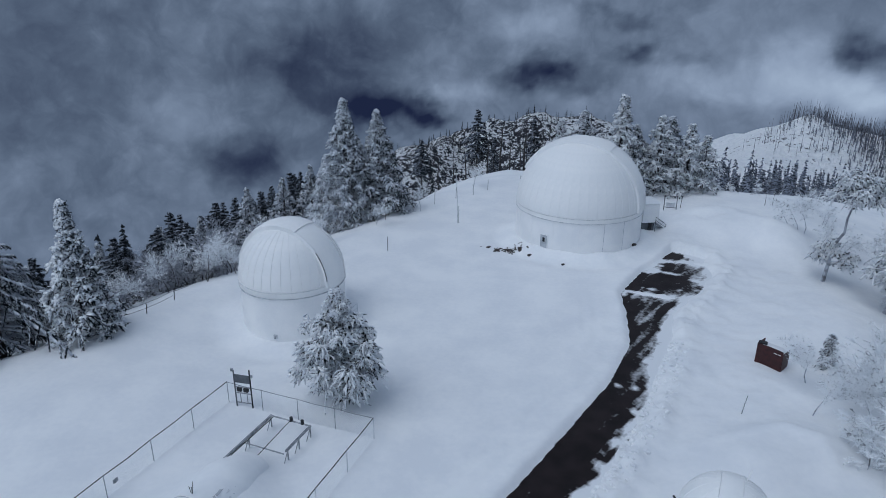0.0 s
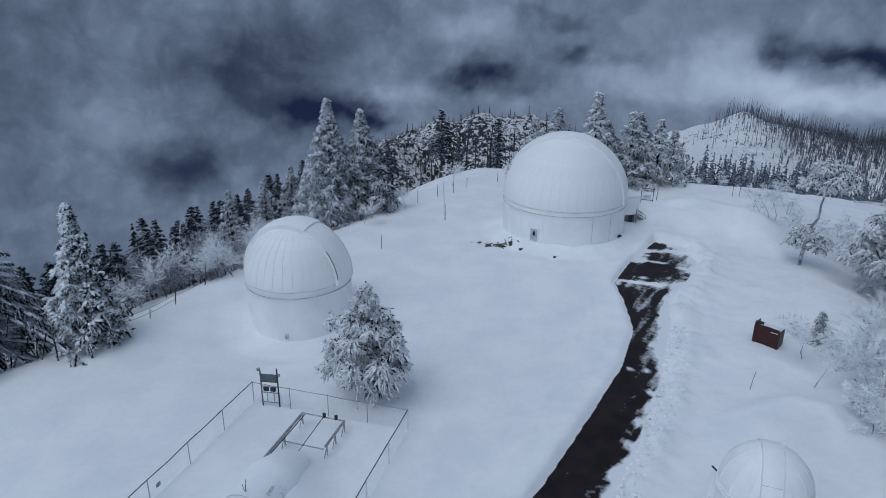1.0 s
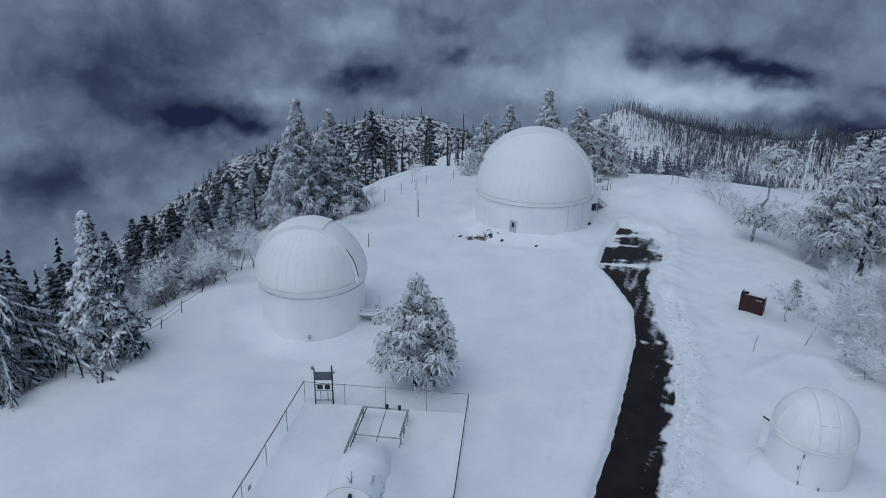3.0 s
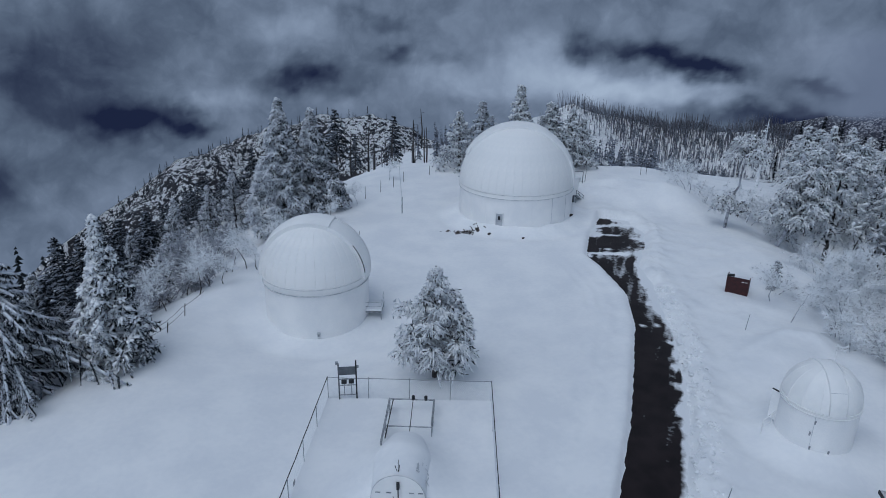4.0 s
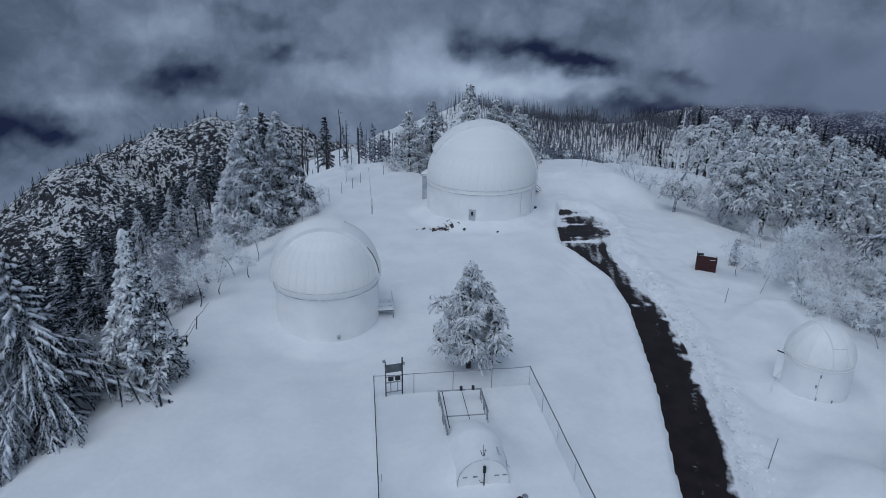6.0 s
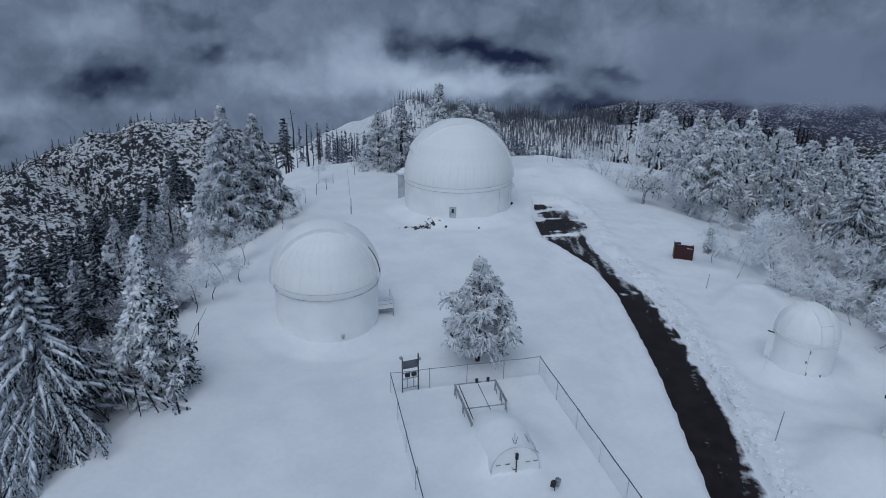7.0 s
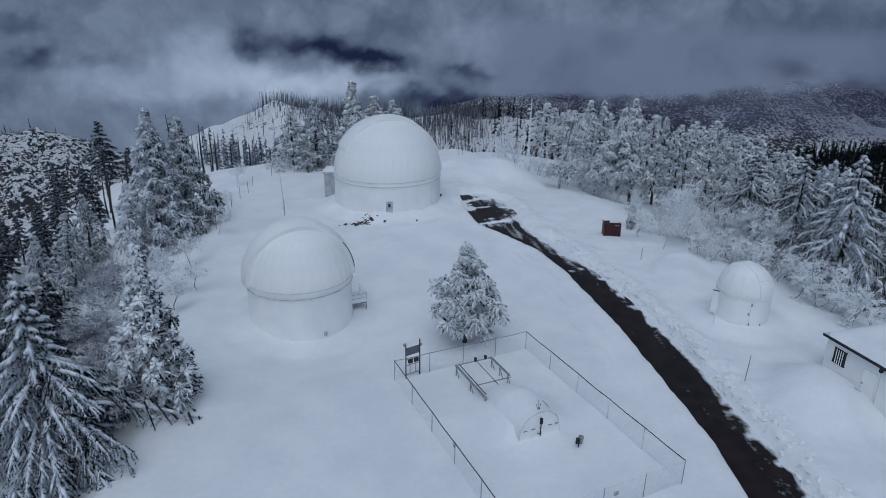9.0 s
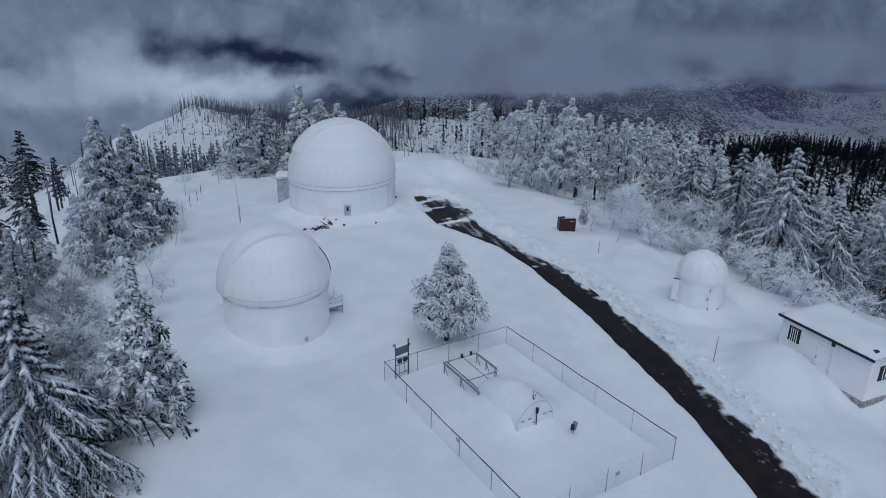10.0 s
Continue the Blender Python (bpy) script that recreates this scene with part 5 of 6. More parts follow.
def bough_tree(seed, high, profile, boughs, mat, white, branchlets=10, twigs=8, thick=0.045, twig=0.26, lift=0.25, droop=0.55, fan=0.42, hang=0.35,
               load=0.6, rime=0.4, pads=0.2, wind=0.0, uneven=0.2, lobes=0.15, crook=0.0, trunk=0.02, bands=(), bark=None, wild=0.3, cap=1.2, fat=1.6, lean=(0, 0), segs=1, spread=1.0, ridge=1.1):
    """Trunk, needles and snow load of a conifer. Boughs arch out of the trunk, branchlets fan from them and carry short twigs; profile: (height, reach)."""
    g = np.random.RandomState(seed)
    hs, ws = [p[0] for p in profile], [p[1] for p in profile]
    us = hs[0] + (hs[-1] - hs[0]) * ((np.arange(boughs) + g.rand(boughs)) / boughs) ** 1.1
    if bands:
        us = np.concatenate([np.linspace(a, b, int(boughs * w)) for a, b, w in bands])
        boughs = len(us)
    az = np.cumsum(2.4 + g.randn(boughs) * 0.4)
    reach = np.interp(us, hs, ws) * (1 - uneven + 1.5 * uneven * g.rand(boughs)) * (1 + lobes * np.sin(3 * az + 9 * us + seed))
    reach = np.where(np.arange(boughs) % 4 == 3, reach * 0.62, reach) + 0.06
    out = np.stack([np.cos(az), np.sin(az), 0 * az], 1)
    side = np.stack([-np.sin(az), np.cos(az), 0 * az], 1)
    up = lift * (0.7 + 0.6 * g.rand(boughs)) + 0.35 * np.clip(us - 0.6, 0, 1)
    dr = droop * (0.75 + 0.5 * g.rand(boughs)) * (1.1 - 0.4 * us)
    root = np.clip(us * high - 0.7 * reach * (up - dr), 0.03 * high, 0.985 * high)

    def stem_at(z):
        k = z / high
        return np.stack([crook * high * np.sin(k * 6.0) + lean[0] * k, lean[1] * k, z], -1)

    base = stem_at(root)
    n = branchlets
    s = np.clip(np.linspace(0.22, 1.0, n)[None] + g.randn(boughs, n) * 0.04, 0.12, 1.0)
    p = base[:, None] + out[:, None] * (reach[:, None] * s)[..., None]
    p[..., 2] += reach[:, None] * (up[:, None] * s - dr[:, None] * s * s)
    turn = np.where(np.arange(n)[None] % 2 == 0, 1, -1) * spread * (1.05 - 0.45 * s + g.randn(boughs, n) * 0.25)
    turn[:, -1] *= 0.15
    d = out[:, None] * np.cos(turn)[..., None] + side[:, None] * np.sin(turn)[..., None]
    d[..., 2] += (up[:, None] - 2 * dr[:, None] * s) * 0.8 - 0.5 * hang + g.randn(boughs, n) * 0.12
    d = unit(d)
    ls = np.clip(reach[:, None] * fan * (1.2 - 0.7 * s) * (0.7 + 0.6 * g.rand(boughs, n)), 0.18, cap)
    P, D, L = p.reshape(-1, 3), d.reshape(-1, 3), ls.ravel()
    sag = hang * (0.6 + 0.8 * g.rand(len(L)))
    facing = unit(P - stem_at(P[:, 2]))[:, :2] @ np.array([-0.97, 0.24])
    # needles and rimed twigs along every branchlet
    Tw = []
    t = (np.arange(twigs)[None] + g.rand(len(L), twigs)) / twigs
    tb = P[:, None] + D[:, None] * (L[:, None] * t)[..., None]
    tb[..., 2] -= sag[:, None] * L[:, None] * t * t
    S2 = unit(np.cross(D, np.array([0.02, 0.03, 1.0])) + 1e-6)
    sway = np.where(np.arange(twigs)[None] % 2 == 0, 1, -1) * (0.8 + 0.3 * g.randn(len(L), twigs))
    td = D[:, None] * 0.7 + S2[:, None] * sway[..., None] + g.randn(len(L), twigs, 3) * wild
    td[..., 2] -= hang * (0.5 + t)
    tl = twig * (0.6 + 0.8 * g.rand(len(L), twigs)) * (1.15 - 0.5 * t)
    tr_ = thick * (0.7 + 0.6 * g.rand(len(L), twigs))
    pick = g.rand(len(L), twigs) < rime + wind * facing[:, None]
    B, W, LL, RR, pick = tb.reshape(-1, 3), unit(td.reshape(-1, 3)), tl.ravel(), tr_.ravel(), pick.ravel()
    dark = [cones(B[~pick] - np.array([0, 0, 0.03]), W[~pick], LL[~pick], RR[~pick] * 1.15)]
    pale = [cones(B[pick] + np.array([0, 0, 0.02]), W[pick], LL[pick], RR[pick] * 1.1)]
    # the branchlets and boughs themselves
    snowy = g.rand(len(L)) < load + wind * facing
    rad = thick * fat * (0.75 + 0.5 * g.rand(len(L)))
    for chosen, place, shift in ((snowy, pale, 0.02), (~snowy, dark, -0.01)):
        if chosen.any():
            place.append(fingers(P[chosen] + np.array([0, 0, shift]), D[chosen], L[chosen], sag[chosen], rad[chosen], segs))
    ax = unit(out + np.stack([0 * up, 0 * up, up - 0.35 * dr], 1))
    (pale if load > 0.3 else dark).append(fingers(base + out * 0.08, ax, reach * 0.98, dr * 0.65, np.full(boughs, thick * fat * ridge), 3))
    heavy = snowy & (g.rand(len(L)) < pads)
    if heavy.any():
        mid = P[heavy] + D[heavy] * (L[heavy] * 0.45)[:, None]
        mid[:, 2] -= sag[heavy] * L[heavy] * 0.2 - thick
        way = D[heavy].copy()
        way[:, 2] -= sag[heavy] * 0.6
        pale.append(lumps_of_snow(mid, unit(way), np.minimum(L[heavy] * 0.55, 0.55) + 0.05, thick * (2.2 + 1.6 * g.rand(heavy.sum())), g))
    stems = Shape()
    tr = trunk * high
    line = stem_at(np.array([0.0, 0.12, 0.25, 0.4, 0.55, 0.7, 0.85, 0.98]) * high)
    stems.tube([(line[0][0], line[0][1], -0.9)] + [tuple(q) for q in line], [tr * 1.35, tr * 1.15, tr, tr * 0.92, tr * 0.82, tr * 0.68, tr * 0.5, tr * 0.3, 0.03], 9)
    return stems.mesh("trunk", bark or BARK, 60), array_mesh("crown", *gather(dark), mat), array_mesh("snow_load", *gather(pale), white)


def tuft_tree(seed, high, profile, clumps, size, sprays, thick, mat, white, stubs=4, segs=2, load=0.75, rime=0.5, wind=0.0, trunk=0.02, crook=0.0, uneven=0.2, flat=0.7, sag=0.6, bark=None, bands=(), inner=0.42, pads=0.0):
    """A conifer whose snow lies in separate tufts: rimed fingers arch over from the end of each limb, darker twigs hang below them."""
    g = np.random.RandomState(seed)
    hs, ws = [p[0] for p in profile], [p[1] for p in profile]
    us = hs[0] + (hs[-1] - hs[0]) * ((np.arange(clumps) + g.rand(clumps)) / clumps) ** 1.12
    if bands:
        us = np.concatenate([np.linspace(a, b, int(clumps * w)) for a, b, w in bands])
        clumps = len(us)
    az = np.cumsum(2.4 + g.randn(clumps) * 0.5)
    width = np.interp(us, hs, ws)
    r = size * (0.65 + 0.6 * g.rand(clumps)) * (0.40 + 0.60 * np.clip(width / max(ws), 0, 1))
    far = np.maximum(width * (1 - uneven + 1.6 * uneven * g.rand(clumps)) - 0.65 * r, 0.04)
    far = far * np.where((np.arange(clumps) % 4 == 1) & (us < 0.9), inner, 1.0)
    out = np.stack([np.cos(az), np.sin(az), 0 * az], 1)

    def stem_at(z):
        return np.stack([crook * high * np.sin(z / high * 6.0), 0 * z, z], -1)

    c = stem_at(us * high - 0.3 * r) + out * far[:, None]
    k = clumps * sprays
    o = unit(g.randn(clumps, sprays, 3) * np.array([1, 1, 0.75]) + 0.55 * out[:, None] + np.array([0, 0, 0.22]))
    R = np.repeat(r, sprays)
    O = o.reshape(k, 3)
    P = np.repeat(c, sprays, 0) + O * R[:, None] * np.array([0.25, 0.25, 0.25 * flat])
    D = unit(O * np.array([1, 1, flat]) + g.randn(k, 3) * 0.22)
    L = R * (0.65 + 0.5 * g.rand(k))
    G = sag * (0.5 + 0.9 * g.rand(k))
    facing = (np.repeat(out, sprays, 0) * 0.7 + O * 0.5)[:, :2] @ np.array([-0.97, 0.24])
    snowy = (g.rand(k) < load + wind * facing + 0.25 * O[:, 2])
    rad = thick * (0.75 + 0.6 * g.rand(k))
    dark, pale = [], []
    for chosen, place, lift in ((snowy, pale, 0.02), (~snowy, dark, -0.03)):
        if chosen.any():
            place.append(fingers(P[chosen] + np.array([0, 0, lift]), D[chosen], L[chosen], G[chosen], rad[chosen] * (1.0 if lift > 0 else 0.8), segs))
    t = 0.25 + 0.75 * g.rand(k, stubs)
    B = P[:, None] + D[:, None] * (L[:, None] * t)[..., None]
    B[..., 2] -= G[:, None] * L[:, None] * t * t
    W = unit(D[:, None] * 0.8 + g.randn(k, stubs, 3) * 0.7 - np.array([0, 0, 0.25]))
    ln = (thick * 2.2 + 0.22 * L[:, None]) * (0.6 + 0.8 * g.rand(k, stubs))
    pick = (g.rand(k, stubs) < (rime + wind * facing + 0.2 * O[:, 2])[:, None]).ravel()
    B, W, ln = B.reshape(-1, 3), W.reshape(-1, 3), ln.ravel()
    rr2 = thick * (0.7 + 0.5 * g.rand(len(B)))
    pale.append(cones(B[pick], W[pick], ln[pick], rr2[pick]))
    dark.append(cones(B[~pick] - np.array([0, 0, 0.04]), W[~pick], ln[~pick] * 1.15, rr2[~pick] * 1.2))
    heavy = snowy & (g.rand(k) < pads) & (O[:, 2] > -0.35)
    if heavy.any():
        spot = P[heavy] + D[heavy] * (L[heavy] * 0.6)[:, None]
        spot[:, 2] -= 0.36 * G[heavy] * L[heavy] - 0.5 * thick
        pale.append(lumps_of_snow(spot, unit(D[heavy] - np.array([0, 0, 0.3])), L[heavy] * 0.42, thick * (1.5 + 1.2 * g.rand(heavy.sum())), g))
    # limbs out to the tufts, dark twigs within
    root = stem_at(np.clip(us * high - 0.35 * far, 0.04 * high, high))
    pale.append(fingers(root, unit(c - root + 1e-4), np.linalg.norm(c - root, axis=1), np.full(clumps, 0.05), np.full(clumps, thick * 1.2), 1))
    w = 5
    q = np.repeat(root, w, 0) + (np.repeat(c - root, w, 0)) * g.rand(clumps * w, 1)
    dark.append(cones(q, unit(g.randn(clumps * w, 3) - np.array([0, 0, 0.5])), 0.35 * np.repeat(r, w) + 0.1, np.full(clumps * w, thick * 1.3)))
    stems = Shape()
    tr = trunk * high
    line = stem_at(np.array([0.0, 0.12, 0.25, 0.4, 0.55, 0.7, 0.85, 0.98]) * high)
    stems.tube([(line[0][0], line[0][1], -0.9)] + [tuple(v) for v in line], [tr * 1.35, tr * 1.15, tr, tr * 0.92, tr * 0.82, tr * 0.68, tr * 0.5, tr * 0.3, 0.03], 9)
    return stems.mesh("trunk", bark or BARK, 60), array_mesh("crown", *gather(dark), mat), array_mesh("snow_load", *gather(pale), white)


def lobed_pine(seed, high, lobes, sprays, thick, mat, white, trunk=0.02, core=16, bend=((0, 0, 0), (1, 0, 0)), bark=None):
    """A bushy pine: rounded lobes, each an umbrella of rimed fingers that arch over and hang, with dark needles under it."""
    g = np.random.RandomState(seed)
    spots = []
    for low, top, count, reach, size in lobes:
        for i in range(count):
            u = low + (top - low) * (i + g.rand()) / count
            spots.append((u, i * 2.4 + g.randn() * 0.35, reach * (0.82 + 0.3 * g.rand()), size * (0.8 + 0.45 * g.rand())))
    u, az, far, r = np.array(spots).T
    n = len(u)
    out = np.stack([np.cos(az), np.sin(az), 0 * az], 1)
    c = out * (far - 0.55 * r).clip(0.02)[:, None]
    c[:, 2] = u * high
    bu, bx, by = np.array(bend, float).T
    c[:, 0] += np.interp(u, bu, bx)
    c[:, 1] += np.interp(u, bu, by)
    k = n * sprays
    a = np.repeat(az, sprays) + g.randn(k) * 1.5
    D = unit(np.stack([np.cos(a), np.sin(a), g.uniform(-0.15, 1.0, k)], 1))
    R, C = np.repeat(r, sprays), np.repeat(c, sprays, 0)
    off = g.uniform(0.05, 0.8, k)
    P = C + D * (R * off)[:, None]
    P[:, 2] -= R * (0.75 * off ** 2 + g.uniform(-0.1, 0.3, k))
    L = R * g.uniform(0.30, 0.58, k)
    G = g.uniform(0.5, 1.15, k)
    rad = thick * g.uniform(0.8, 1.35, k)
    snowy = g.rand(k) < 0.93
    dark, pale = [fingers(P[~snowy], D[~snowy], L[~snowy], G[~snowy], rad[~snowy], 3)], [fingers(P[snowy], D[snowy], L[snowy], G[snowy], rad[snowy], 3)]
    t = g.uniform(0.3, 0.95, (k, 4))
    B = P[:, None] + D[:, None] * (L[:, None] * t)[..., None]
    B[..., 2] -= G[:, None] * L[:, None] * t * t
    W = D[:, None] * 0.6 + g.randn(k, 4, 3) * 0.7
    W[..., 2] -= 0.7 * t
    B, W = B.reshape(-1, 3), unit(W.reshape(-1, 3))
    m = len(B)
    pick = g.rand(m) < 0.74
    ln = g.uniform(0.12, 0.26, m)
    pale.append(fingers(B[pick], W[pick], ln[pick], np.full(pick.sum(), 0.3), np.full(pick.sum(), thick * 0.75), 1))
    dark.append(cones(B[~pick] - np.array([0, 0, 0.04]), W[~pick], ln[~pick] * 1.2, np.full((~pick).sum(), thick * 1.2)))
    # dark needles in the hollow of each lobe, limbs back to the stem
    q = np.repeat(c, core, 0) + g.randn(n * core, 3) * (np.repeat(r, core) * 0.30)[:, None] - np.array([0, 0, 0.12])
    dark.append(cones(q, unit(g.randn(n * core, 3) - np.array([0, 0, 0.6])), 0.42 * np.repeat(r, core), np.full(n * core, thick * 2.0)))
    low = (u - 0.3 * far / high).clip(0.04)
    root = np.stack([np.interp(low, bu, bx), np.interp(low, bu, by), low * high], 1)
    dark.append(fingers(root, unit(c - root + 1e-4), np.linalg.norm(c - root, axis=1), np.full(n, 0.02), np.full(n, thick * 1.1), 1))
    stems = Shape()
    tr = trunk * high
    hs = [0.12 * i for i in range(9)]
    stems.tube([(0, 0, -0.9)] + [(np.interp(h, bu, bx), np.interp(h, bu, by), h * high) for h in hs], [tr * 1.35] + [tr * (1.2 - h) for h in hs], 9)
    return stems.mesh("trunk", bark or BARK, 60), array_mesh("crown", *gather(dark), mat), array_mesh("snow_load", *gather(pale), white)


def conifer(x, y, meshes, label, group="", turn=0.0, scale=1.0, z=None, lean=0.0, squash=1.0):
    z = ground_z(x, y) - 0.15 if z is None else z
    ob = thing("conifer", pose(x, y, z, lean, 0, turn) @ Matrix.Diagonal((scale * squash, scale * squash, scale, 1)), label, "tree", group)
    part("trunk", meshes[0], None, ob)
    part("crown", meshes[1], None, ob, "dark needles dusted with frost")
    tagged(part("snow_load", meshes[2], None, ob), "white snow and rime on the boughs", kind="stuff")
    return ob


def bare_meshes(seed, high, spread, levels=4, forks=4, thick=0.022, mat=RIME, weep=0.0, stems=1, fine=0.0):
    """A leafless tree or shrub, its twigs thick with rime. The thickest limbs are bark, the rest is rime."""
    g = random.Random(seed)
    wood, rime = Shape(), Shape()

    def grow(p, d, length, r, level):
        pts, rad = [p], [r]
        q, e = p.copy(), d.copy()
        segs = 3 if level < 3 else 1
        for i in range(segs):
            e = (e + Vector((g.gauss(0, 0.16), g.gauss(0, 0.16), g.gauss(0.03, 0.12) - weep * level * 0.12))).normalized()
            q = q + e * (length / segs)
            pts.append(q.copy())
            rad.append(r * (1 - 0.72 * (i + 1) / segs))
        (wood if level == 0 else rime).tube(pts, rad, 5 if level == 0 else 3, cap=False)
        if level >= levels:
            return
        for i in range(forks):
            t = g.uniform(0.25, 1.0) * segs
            k = min(int(t), segs - 1)
            b = pts[k].lerp(pts[k + 1], t - k)
            ax = Vector((g.gauss(0, 1), g.gauss(0, 1), g.gauss(0, 0.5))).normalized()
            nd = (e * 0.75 + ax * spread + Vector((0, 0, 0.15 - weep * 0.5))).normalized()
            grow(b, nd, length * g.uniform(0.45, 0.72), max(rad[k] * 0.55, 0.012 + fine), level + 1)

    for s in range(stems):
        d = Vector((g.gauss(0, 0.25 + 0.12 * (stems > 1)), g.gauss(0, 0.25 + 0.12 * (stems > 1)), 1)).normalized()
        grow(Vector((g.gauss(0, 0.15) * stems, g.gauss(0, 0.15) * stems, -0.3)), d, high * g.uniform(0.5, 0.62), thick * high, 0)
    return wood.mesh("trunk", BARK, 80), rime.mesh("crown", mat, 80)


def bare_tree(x, y, meshes, label, group, turn=0.0, scale=1.0, name="bare_tree", z=None):
    z = ground_z(x, y) - 0.1 if z is None else z
    ob = thing(name, pose(x, y, z, 0, 0, turn) @ Matrix.Diagonal((scale, scale, scale, 1)), label, "shrub" if name == "shrub" else "tree", group)
    part("trunk", meshes[0], None, ob)
    part("crown", meshes[1], None, ob)
    return ob


# the single trees that stand out
FIR = ((0.02, 0.75), (0.08, 0.98), (0.2, 1.0), (0.45, 0.72), (0.7, 0.40), (0.88, 0.17), (1.0, 0.03))


def shaped(width, low=0.0):
    """A fir's outline of a given reach, bare below a given height."""
    return [(low + (1 - low) * h, width * w) for h, w in FIR]


SPRUCE = [(0.03, 2.0), (0.10, 2.7), (0.22, 2.85), (0.42, 2.25), (0.62, 1.45), (0.82, 0.7), (1.0, 0.1)]
conifer(-28.8, 48.4, tuft_tree(11, 13.0, SPRUCE, 220, 0.66, 13, 0.066, NEEDLES, LOAD, 4, 2, 0.78, 0.50, 0.34, trunk=0.016, pads=0.8, uneven=0.3, sag=0.75),
        "tall snow-plastered spruce at the edge of the drop", z=-0.7)
FROND = bough_tree(12, 13.4, shaped(4.8), 92, FRONDS, RIMELOAD, 16, 10, 0.038, 0.24, 0.10, 0.42, 0.30, 0.6, 0.72, 0.38, 0.10, 0.10, wild=0.3, cap=1.3, fat=1.8, ridge=1.6, uneven=0.25)
FROND_DARK = bough_tree(17, 13.4, shaped(5.0), 92, DARKFROND, RIMELOAD, 15, 9, 0.04, 0.26, 0.10, 0.42, 0.30, 0.55, 0.40, 0.22, 0.04, 0.10, wild=0.35, cap=1.3, fat=1.5, uneven=0.25)
conifer(-35.6, 47.7, bough_tree(19, 13.6, [(0.0, 9.4), (0.12, 9.2), (0.25, 7.8), (0.42, 4.9), (0.6, 2.7), (0.8, 1.05), (0.92, 0.45), (1.0, 0.12)], 165, FRONDS, RIMELOAD, 22, 13, 0.036, 0.25, 0.06, 0.42, 0.22, 0.6, 0.78, 0.34, 0.10, 0.15, wild=0.25, cap=1.4, fat=1.9, ridge=1.7, uneven=0.22, trunk=0.022),
        "wide spruce with long drooping frosted boughs", z=-1.3)
conifer(-12.4, 83.5, tuft_tree(13, 16.6, shaped(4.7), 300, 0.85, 16, 0.060, NEEDLES, RIMELOAD, 5, 2, 0.80, 0.58, 0.22, trunk=0.018, pads=0.25, sag=0.8),
        "tall snow-laden fir with a second top beside it", z=-1.9)
conifer(-8.4, 84.6, tuft_tree(14, 14.4, shaped(4.2), 230, 0.85, 16, 0.060, NEEDLES, RIMELOAD, 5, 2, 0.70, 0.50, 0.25, trunk=0.018, pads=0.2, sag=0.8),
        "shorter frosted fir leaning against its neighbour", z=-1.2)
conifer(-6.9, 40.2, lobed_pine(15, 8.8, ((0.15, 0.30, 7, 1.9, 0.85), (0.27, 0.48, 13, 2.75, 0.98), (0.45, 0.68, 11, 2.35, 0.92), (0.64, 0.78, 6, 1.45, 0.72), (0.78, 0.92, 6, 0.8, 0.52), (0.92, 0.99, 4, 0.2, 0.42), (0.25, 0.7, 10, 1.1, 0.9)), 64, 0.046, NEEDLES, LOAD),
        "bushy rime-covered pine growing at the yard fence", z=0.1)
conifer(24.9, 93.3, tuft_tree(16, 15.0, shaped(4.1), 150, 1.0, 13, 0.085, NEEDLES, LOAD, 4, 2, 0.85, 0.6, 0.12, uneven=0.3), "tall snowy fir behind the large dome", z=-1.0)
NEAR = [tuft_tree(20 + i, 12.2, shaped(w, 0.05), 105, 0.85, 11, 0.066, NEEDLES, m, 3, 1, ld, rm, uneven=0.28, pads=0.25, sag=0.8) for i, (w, m, ld, rm) in
        enumerate(((3.6, LOAD, 0.85, 0.58), (4.1, LOAD, 0.85, 0.6), (3.5, RIMELOAD, 0.55, 0.36), (3.8, RIMELOAD, 0.6, 0.40)))]
DARKS = [bough_tree(30 + i, 13.0, shaped(w, lo), 50, DUSKY, RIMEDUST, 7, 7, 0.075, 0.38, 0.12, 0.32, 0.46, 0.35, 0.08, 0.06, 0.0, 0.0, wild=0.6, cap=1.1, trunk=0.017, uneven=0.3) for i, (w, lo) in enumerate(((2.9, 0.22), (3.5, 0.30), (2.6, 0.16)))]
PINE = lobed_pine(40, 11.5, ((0.20, 0.32, 7, 1.9, 0.85), (0.28, 0.38, 5, 1.0, 0.8), (0.78, 0.90, 9, 2.7, 1.0), (0.88, 0.98, 7, 1.6, 0.95), (0.93, 1.0, 4, 0.6, 0.8)), 60, 0.055, NEEDLES, LOAD, 0.015,
                  bend=((0, 0, 0), (0.2, 0.1, -0.1), (0.36, 0.2, -0.2), (0.5, 0.8, -0.6), (0.62, 0.7, -0.5), (0.8, 1.0, -0.8), (1, 1.0, -0.8)), bark=RIME_DIM)
BROAD = lobed_pine(41, 12.6, ((0.30, 0.42, 7, 2.1, 0.9), (0.38, 0.56, 12, 3.2, 1.0), (0.40, 0.80, 9, 1.4, 1.0), (0.54, 0.74, 11, 2.7, 0.95), (0.72, 0.88, 9, 1.8, 0.85), (0.88, 1.0, 6, 0.7, 0.7)), 58, 0.058, NEEDLES, LOAD, 0.018, core=9,
                   bend=((0, 0, 0), (0.2, 0.7, -0.5), (0.5, 1.6, -1.1), (1, 2.4, -1.6)), bark=RIME_DIM)
conifer(38.3, 62.0, PINE, "flat-topped snowy pine with a crooked bare trunk", "trees on the eastern rim", 0, 1.0)
conifer(41.1, 56.7, BROAD, "broad snow-laden pine with a bare trunk", "trees on the eastern rim", z=-1.7)
